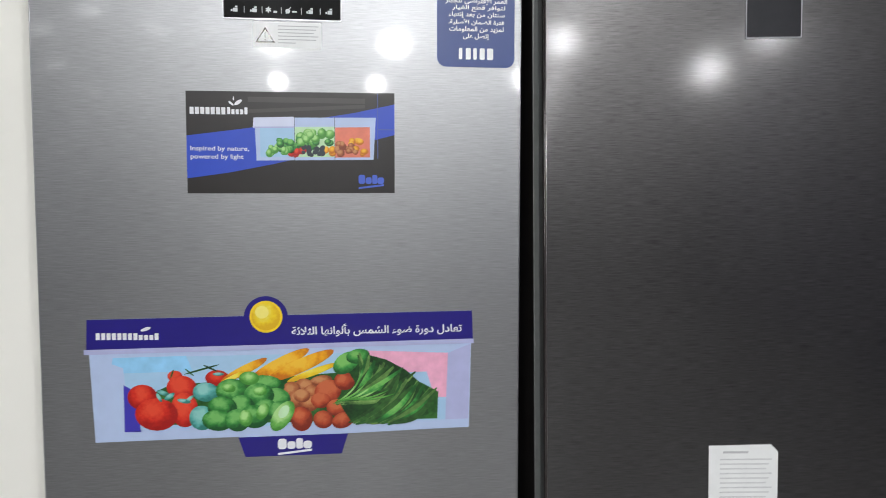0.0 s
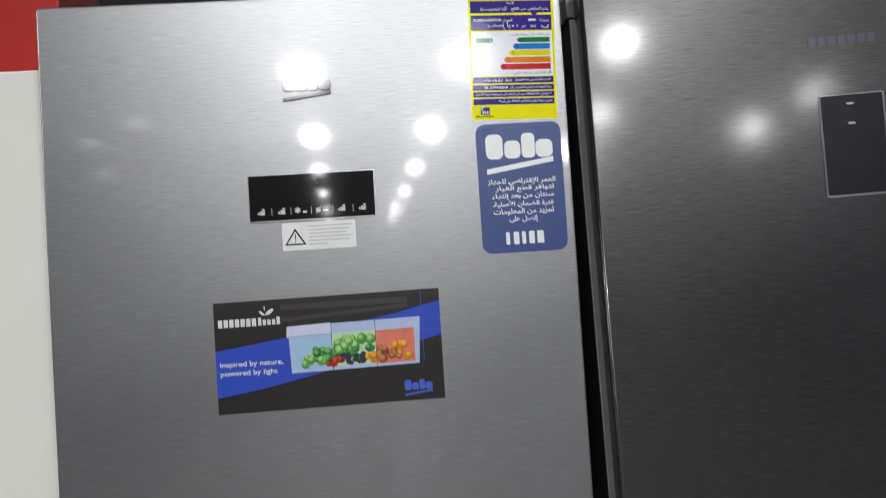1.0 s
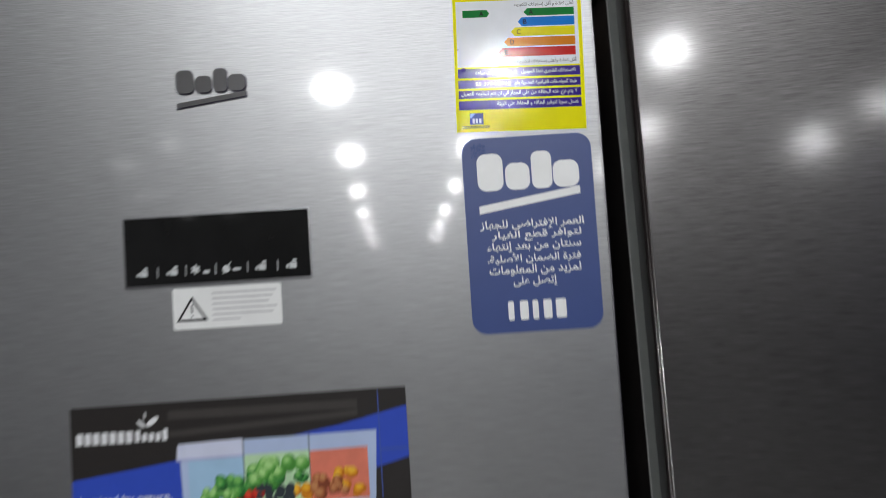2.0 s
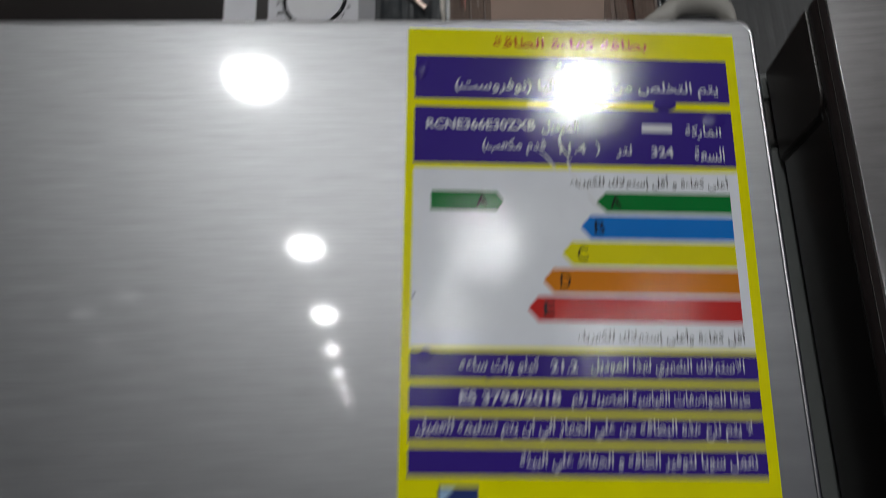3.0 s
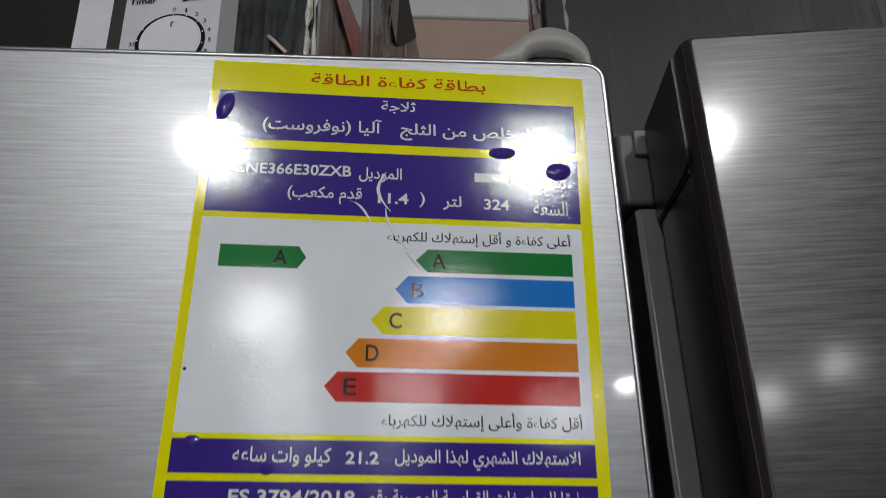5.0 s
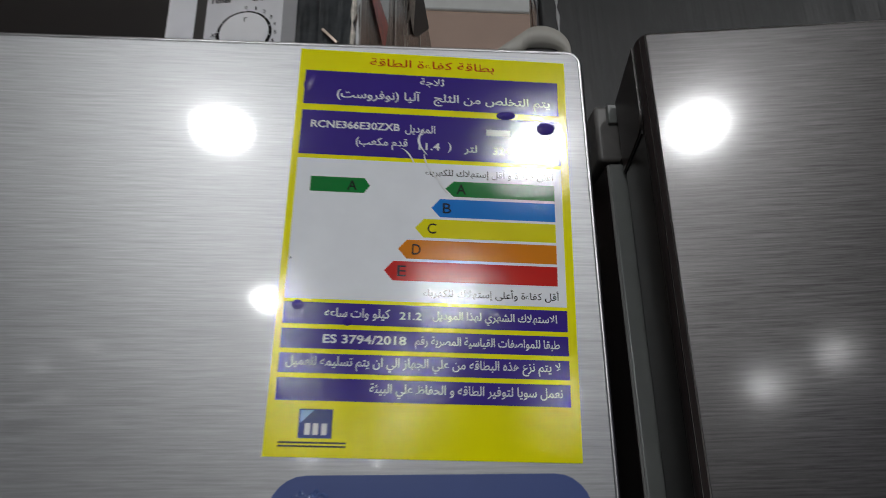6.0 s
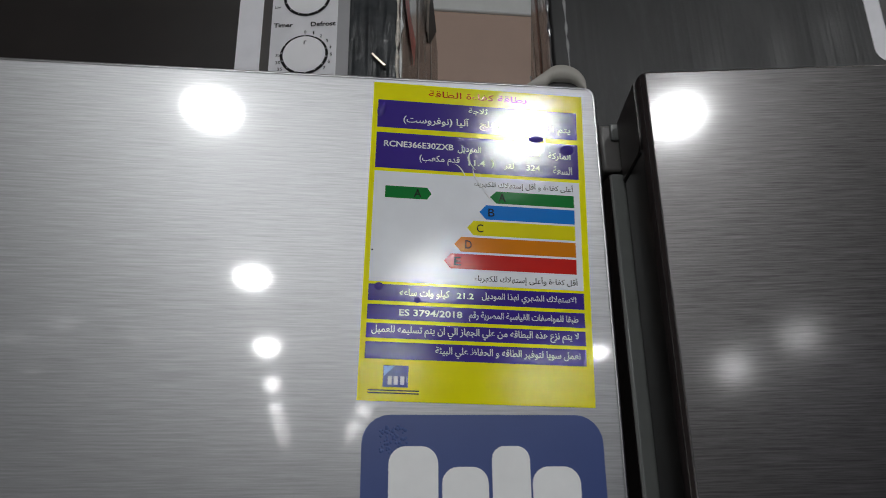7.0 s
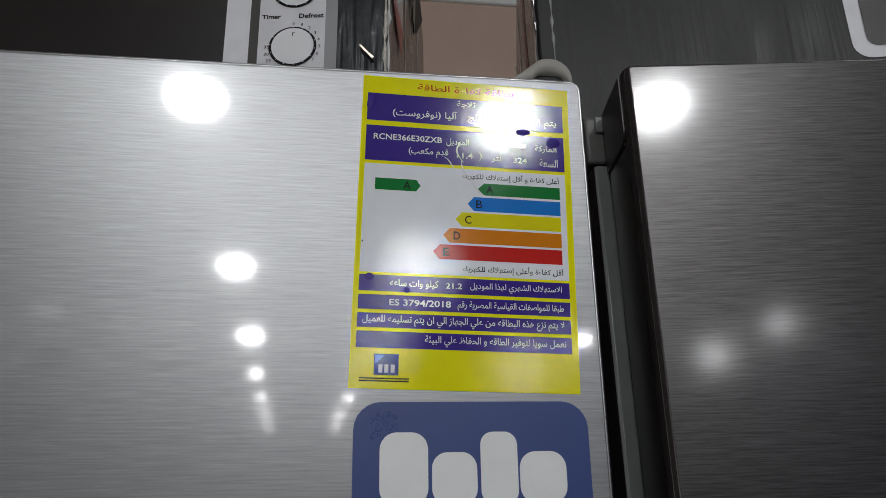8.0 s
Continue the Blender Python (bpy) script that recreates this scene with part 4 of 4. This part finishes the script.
# one more bead, for the second highlight on the rounded edge
part("edge_highlight", bead(-0.0021, 0.0007, 0.00025, 0.626, DT - 0.002), EDGE_SHEEN, ddoor)
part("door_side", box(SIDE, 0.0001, 0.0043, 0.0445, 0.625, 1.8686, 0.0006, 1), DARK_SIDE, ddoor, "dark brown door side")
cap = [(0.0047, 1.8688), (0.0452, 1.8678), (0.0452, 1.8316)] + [(0.0125 - 0.0078 * math.sin(radians(q)), 1.8394 - 0.0078 * math.cos(radians(q))) for q in (0, 15, 30, 45, 60, 75, 90)]
cap_bm = bmesh.new()
faces = [cap_bm.faces.new([cap_bm.verts.new((x, v, z)) for v, z in cap]) for x in (SIDE - 0.0009, SIDE + 0.0003)]
ends = [list(f.verts) for f in faces]
for i in range(len(cap)):
    j = (i + 1) % len(cap)
    cap_bm.faces.new((ends[0][i], ends[0][j], ends[1][j], ends[1][i]))
bmesh.ops.recalc_face_normals(cap_bm, faces=cap_bm.faces)
part("door_end_cap", cap_bm, DOOR_CAP, ddoor, "dark brown plastic corner cap")
# black strip stands for the shade in the gap below the cap
part("cap_gap", box(SIDE - 0.0005, SIDE + 0.0002, 0.0075, 0.0447, 1.8302, 1.8318), MATTE_BLACK, ddoor)
on_door(part("lower_door", panel(0.0, 0.672, 0.0, 0.045, 0.06, 0.61, 0.002, 0.0009), DARK_STEEL, dark, "dark brushed steel door"))
part("cabinet", box(-0.0052, 0.668, 0.0505, 0.7, 0.03, 1.8375, 0.0012), CAP_BROWN, dark, "dark brown cabinet")
part("gasket", box(-0.0049, 0.66, 0.0478, 0.0507, 0.06, 1.837, 0.0012, 2), GREY_GASKET, dark, "dull grey rubber door gasket")
part("gasket_lip", bead(-0.0048, 0.0486, 0.0007, 0.06, 1.836), CABINET_GREY, dark, "light grey gasket lip")
hb = part("hinge_block", box(-0.0078, 0.012, 0.0505, 0.078, 1.8395, 1.8688, 0.002, 3), HINGE_DARK, dark, "grey plastic hinge block")
part("hinge_tab", box(-0.002, 0.011, 0.0485, 0.051, 1.8585, 1.8685, 0.0006, 2), GREY_GASKET, hb, "lighter grey tab")
part("hinge_leaf", box(0.002, 0.03, 0.046, 0.09, 1.8373, 1.8397), MATTE_BLACK, dark)
for x in (0.05, 0.62):
    for y in (0.12, 0.64):
        part("foot", box(x - 0.02, x + 0.02, y - 0.02, y + 0.02, -0.0145 * x, 0.031, 0.003), MATTE_BLACK, dark)
pan = on_door(part("control_panel", sheet(rrect(0.26, 0.3325, 1.5838, 1.7023, 0.002, 3), 0.0015), PANEL_RIM, dark, "small black glass panel with a silver rim"))
part("glass", sheet(rrect(0.2612, 0.3308, 1.5858, 1.7013, 0.0015, 3), 0.0006, -0.0015), PANEL_FILM, pan)
for z in (1.668, 1.691):
    part("icon", flat(rrect(0.29, 0.298, z - 0.0012, z + 0.0012, 0.001, 2), y=-0.0023), GREY_INK, pan)
for k in range(7):
    x = 0.254 + 0.0111 * k
    on_door(part("mark", sheet(rect(x, x + 0.0083, 1.7612, 1.7712), 0.0008), BADGE_DARK, dark))

note = thing("paper_label", STAND @ AJAR @ Matrix.Translation((-0.0126, 0, -0.004)), "square white paper label with small print on the dark fridge", "label")
part("paper", sheet([(0.231, 0.948), (0.3135, 0.946), (0.3242, 0.956), (0.3242, 1.0385), (0.3145, 1.0488), (0.231, 1.0475)], 0.0006), PAPER, note)
part("writing_bar", flat(rect(0.25, 0.284, 1.037, 1.04), y=-0.0008), GREY_INK, note)
for k in range(11):
    part("writing_bar", flat(rect(0.246, 0.316 - 0.004 * (k % 3), 1.028 - 0.0065 * k, 1.0292 - 0.0065 * k), y=-0.0008), GREY_INK, note)


# ---- cartons on top of the fridges ----
CZ = 1.838
mw = thing("microwave_carton", pose(0.2055, 0.0765, CZ, 0, 0, -9.6), "black printed microwave oven carton standing on the steel fridge", "carton")
body = part("carton_body", box(-0.505, 0.0, 0.0, 0.385, 0, 0.34, 0.0025, 2), CARTON_SCUFFED, mw)
Q1, Q2, Q3, Q4 = -0.0005, -0.0009, -0.0013, -0.0017


def q(u, z):
    return (u, z - CZ)


def qrect(u0, u1, z0, z1):
    return rect(u0, u1, z0 - CZ, z1 - CZ)


part("oven_window", flat(qrect(-0.502, -0.1, 1.842, 2.17), y=Q1), CARTON_WINDOW, mw, "dark oven window print")
part("pale_strip", flat(qrect(-0.0998, -0.0845, 1.842, 2.14), y=Q2), CARTON_PALE, mw, "pale silver handle print")
part("dark_strip", flat(qrect(-0.0845, -0.0788, 1.842, 2.14), y=Q2), POSTER_GREY, mw)
part("control_print", flat(qrect(-0.0788, -0.0375, 1.842, 2.14), y=Q2), CARTON_SILVER, mw, "silver control panel print")
part("control_edge", flat(qrect(-0.0375, -0.03, 1.842, 2.14), y=Q2), plain("grey_edge_print", (0.3, 0.3, 0.31), 0.45), mw)
for zc in (1.9215, 1.9632):
    part("dial_ring", flat(oval(-0.0572, zc - CZ - 0.0004, 0.0148, 0.0139, 0, 40), y=Q3), INK, mw)
    part("dial_rim", flat(oval(-0.0572, zc - CZ, 0.0131, 0.0126, 0, 40), y=Q3 - 0.0001), CARTON_PALE, mw)
    part("dial", flat(oval(-0.0576, zc - CZ + 0.0003, 0.012, 0.0116, 0, 40), y=Q4), KNOB_WHITE, mw)
    for k in range(13):
        a = radians(90 - k * 25)
        part("tick", flat(oval(-0.0572 + 0.01395 * math.cos(a), zc - CZ + 0.0131 * math.sin(a), 0.0004, 0.0004, 0, 6), y=Q4), WHITE_INK, mw)
part("pointer", flat(qrect(-0.0576, -0.0571, 1.928, 1.9305), qrect(-0.0576, -0.056, 1.9302, 1.9306), y=Q4 - 0.0002), INK, mw)


def note_on(body_text, u0, u1, z, h, weight=0.0):
    text(body_text, u0, u1, z - CZ, h, Q3, INK, mw, weight)


note_on("Timer", -0.0772, -0.0652, 1.9428, 0.0031, 0.02)
note_on("Defrost", -0.0540, -0.0386, 1.9428, 0.0034, 0.02)
for k, body_text in enumerate(("0", "1", "2", "3", "4", "5", "6", "7")):
    a = radians(90 - k * 18.5)
    u, z = -0.0572 + 0.0166 * math.cos(a), 1.9215 + 0.0157 * math.sin(a)
    w = 0.0007 if body_text == "1" else 0.0013
    note_on(body_text, u - w / 2, u + w / 2, z, 0.0021)
for body_text, u, z in (("35", -0.0732, 1.9213), ("30", -0.0730, 1.9162), ("25", -0.0716, 1.9116)):
    note_on(body_text, u - 0.0016, u + 0.0016, z, 0.0021)
note_on("Low", -0.0772, -0.0735, 1.9562, 0.0018)
staple = part("staple", box(-0.0009, 0.0009, -0.0013, 0.0004, -0.0062, 0.0062, 0.0003, 1), STAPLE, mw, "copper staple")
staple.matrix_basis = pose(-0.0112, -0.0028, 1.9142 - CZ, 0, -42, 0)


def torn_edge(u, y, z0, z1, seed, r, mat, parent, name="torn_edge", out=(-1, 0)):
    """A ragged paper edge running up a carton's corner."""
    rr = random.Random(seed)
    bm = bmesh.new()
    rows = []
    n = 46
    for k in range(n + 1):
        z = z0 + (z1 - z0) * k / n
        w = r * (0.25 + rr.random() ** 2 * 1.4)
        o = r * 0.4 * (rr.random() - 0.5)
        rows.append([bm.verts.new((u + o + a * w, y - b * w * 0.6 - 0.0004, z)) for a, b in ((-0.6, 0.0), (-0.1, 0.7), (0.5, 0.5), (0.9, -0.6))])
    for a, b in zip(rows, rows[1:]):
        for i in range(3):
            bm.faces.new((a[i], a[i + 1], b[i + 1], b[i]))
    return part(name, bm, mat, parent)


bm = bmesh.new()
NU, NZ = 36, 70
grid = [[bm.verts.new((-0.0298 + 0.0292 * a / NU,
                       -0.0006 - 0.0011 * max(0.0, noise.noise(Vector((a * 0.3, b * 0.06, 3.0)))) - 0.0009 * max(0.0, noise.noise(Vector((a * 0.24, b * 0.2, 7.0)))),
                       0.004 + 0.33 * b / NZ)) for b in range(NZ + 1)] for a in range(NU + 1)]
for a in range(NU):
    for b in range(NZ):
        bm.faces.new((grid[a][b], grid[a + 1][b], grid[a + 1][b + 1], grid[a][b + 1])).smooth = True
part("rippled_board", bm, plain("wet_black_print", (0.032, 0.036, 0.039), 0.17, 0.0, 0.5, 60.0, 0.00014, 260.0), mw, "rippled shiny black board")
torn_edge(-0.0005, 0.0, 0.01, 0.3, 3, 0.0017, TORN, mw)
torn_edge(0.0012, 0.004, 0.01, 0.3, 5, 0.0012, PAPER, mw)
# side of the carton: clear tape, a red and white print, a hand hole
side = part("taped_side", box(-0.0005, 0.0012, 0.004, 0.38, 0.004, 0.336), TAPED, mw, "brown side under shiny packing tape")


def on_side(points, off):
    """Outline of (y, z) on the carton's side, facing +x."""
    bm = bmesh.new()
    f = bm.faces.new([bm.verts.new((0.0012 + off, a, b)) for a, b in points])
    f.normal_update()
    if f.normal.x < 0:
        f.normal_flip()
    return bm


part("red_print", on_side([(0.002, 0.136), (0.03, 0.127), (0.075, 0.12), (0.088, 0.15), (0.045, 0.143), (0.03, 0.16), (0.004, 0.19)], 0.0014), TAPE_RED, mw, "red printed flash")
part("white_print", on_side([(0.045, 0.1435), (0.088, 0.1505), (0.09, 0.185), (0.03, 0.185), (0.031, 0.161)], 0.0014), WHITE, mw)
# flat black patch stands for the shade inside the hole
part("hand_hole", on_side([(0.208, 0.232), (0.232, 0.246), (0.285, 0.29), (0.335, 0.332), (0.262, 0.332), (0.224, 0.285)], 0.0016), MATTE_BLACK, mw, "dark torn hand hole")
part("torn_flap", on_side([(0.186, 0.236), (0.208, 0.231), (0.224, 0.285), (0.262, 0.332), (0.238, 0.333), (0.2, 0.28)], 0.0018), TORN, mw)
rng = random.Random(33)
for k in range(22):
    a, b = rng.uniform(0.142, 0.186), rng.uniform(0.15, 0.26)
    h = rng.uniform(0.01, 0.03)
    part("paper_fibre", on_side([(a, b), (a + rng.uniform(0.002, 0.007), b + h * 0.4), (a + rng.uniform(0.0, 0.006), b + h), (a - 0.002, b + h * 0.5)], 0.0020 + 0.00004 * k), TORN, mw)
# pale strips along the tape folds, their shine put into the colour
for k, (a, w, h) in enumerate(((0.006, 0.004, 0.3), (0.118, 0.008, 0.31), (0.26, 0.012, 0.3))):
    part("tape_fold_shine", on_side([(a, 0.01), (a + w, 0.012), (a + w * 0.8, h), (a + w * 0.2, h + 0.01)], 0.0005 + 0.0001 * k), TAPE_GLEAM, mw)

# pale slivers painted as glints on the tape
rng = random.Random(21)
for k in range(16):
    a, b = rng.uniform(0.1, 0.21), rng.uniform(0.05, 0.2)
    h = rng.uniform(0.008, 0.035)
    part("tape_glint", on_side([(a, b), (a + rng.uniform(0.002, 0.006), b + h * 0.3), (a + rng.uniform(0.0, 0.004), b + h), (a - 0.001, b + h * 0.6)], 0.0012 + 0.00005 * k), TAPE_GLEAM, mw)

rc = thing("black_carton", pose(0.306, 0.09, CZ - 0.0005, 0, -0.83, -13.0), "large black printed carton standing on the dark fridge", "carton")
part("carton_body", box(0.0, 0.56, 0.0, 0.36, 0, 0.3, 0.003, 2), CARTON_DULL, rc)
part("outline_print", flat(rrect(0.1945, 0.55, 1.909 - CZ, 2.128 - CZ, 0.011), y=Q1), CARTON_PALE, rc, "pale rounded outline print")
part("window_print", flat(rrect(0.2035, 0.541, 1.917 - CZ, 2.12 - CZ, 0.007), y=Q2), CARTON_WINDOW, rc)
torn_edge(0.011, 0.0, 0.004, 0.29, 8, 0.0011, plain("scuffed_grey", (0.36, 0.36, 0.365), 0.4), rc, "scuffed_edge")
torn_edge(0.0, 0.0, 0.004, 0.29, 9, 0.0014, plain("scuffed_dark", (0.1, 0.1, 0.105), 0.16), rc, "scuffed_edge")
part("taped_side", box(-0.0012, 0.0005, 0.003, 0.357, 0.003, 0.296), TAPED_PALE, rc, "brown side under shiny packing tape")


def on_left(points, off):
    """Outline of (y, z) on the carton's other side, facing -x."""
    bm = bmesh.new()
    f = bm.faces.new([bm.verts.new((-0.0012 - off, a, b)) for a, b in points])
    f.normal_update()
    if f.normal.x > 0:
        f.normal_flip()
    return bm


part("red_print", on_left([(0.075, 0.02), (0.105, 0.02), (0.13, 0.28), (0.1, 0.28)], 0.0004), RUST_PAPER, rc)
# pale strip: shine along a tape fold, as colour
part("tape_fold_shine", on_left([(0.2, 0.01), (0.25, 0.012), (0.245, 0.28), (0.21, 0.28)], 0.0005), TAPE_GLEAM, rc)
# flat black patch stands for the shade inside the slit
part("open_slit", on_left([(0.3, 0.02), (0.312, 0.06), (0.318, 0.2), (0.3, 0.26), (0.296, 0.14)], 0.0006), MATTE_BLACK, rc, "dark open slit")
torn_edge(-0.0008, 0.34, 0.004, 0.29, 12, 0.0035, PAPER, rc, "torn_edge")

bc = thing("brown_carton", pose(0.34, 0.52, CZ), "brown cardboard carton under a white band behind black cartons", "carton")
part("carton_body", box(-0.13, 0.2, 0.0, 0.16, 0, 0.446, 0.003, 2), BROWN_CARD, bc)
# white block added to give the bright band above the brown box
part("white_band", box(-0.132, 0.202, -0.002, 0.162, 0.446, 0.56, 0.003, 2), PAPER, bc, "plain white block above the carton")
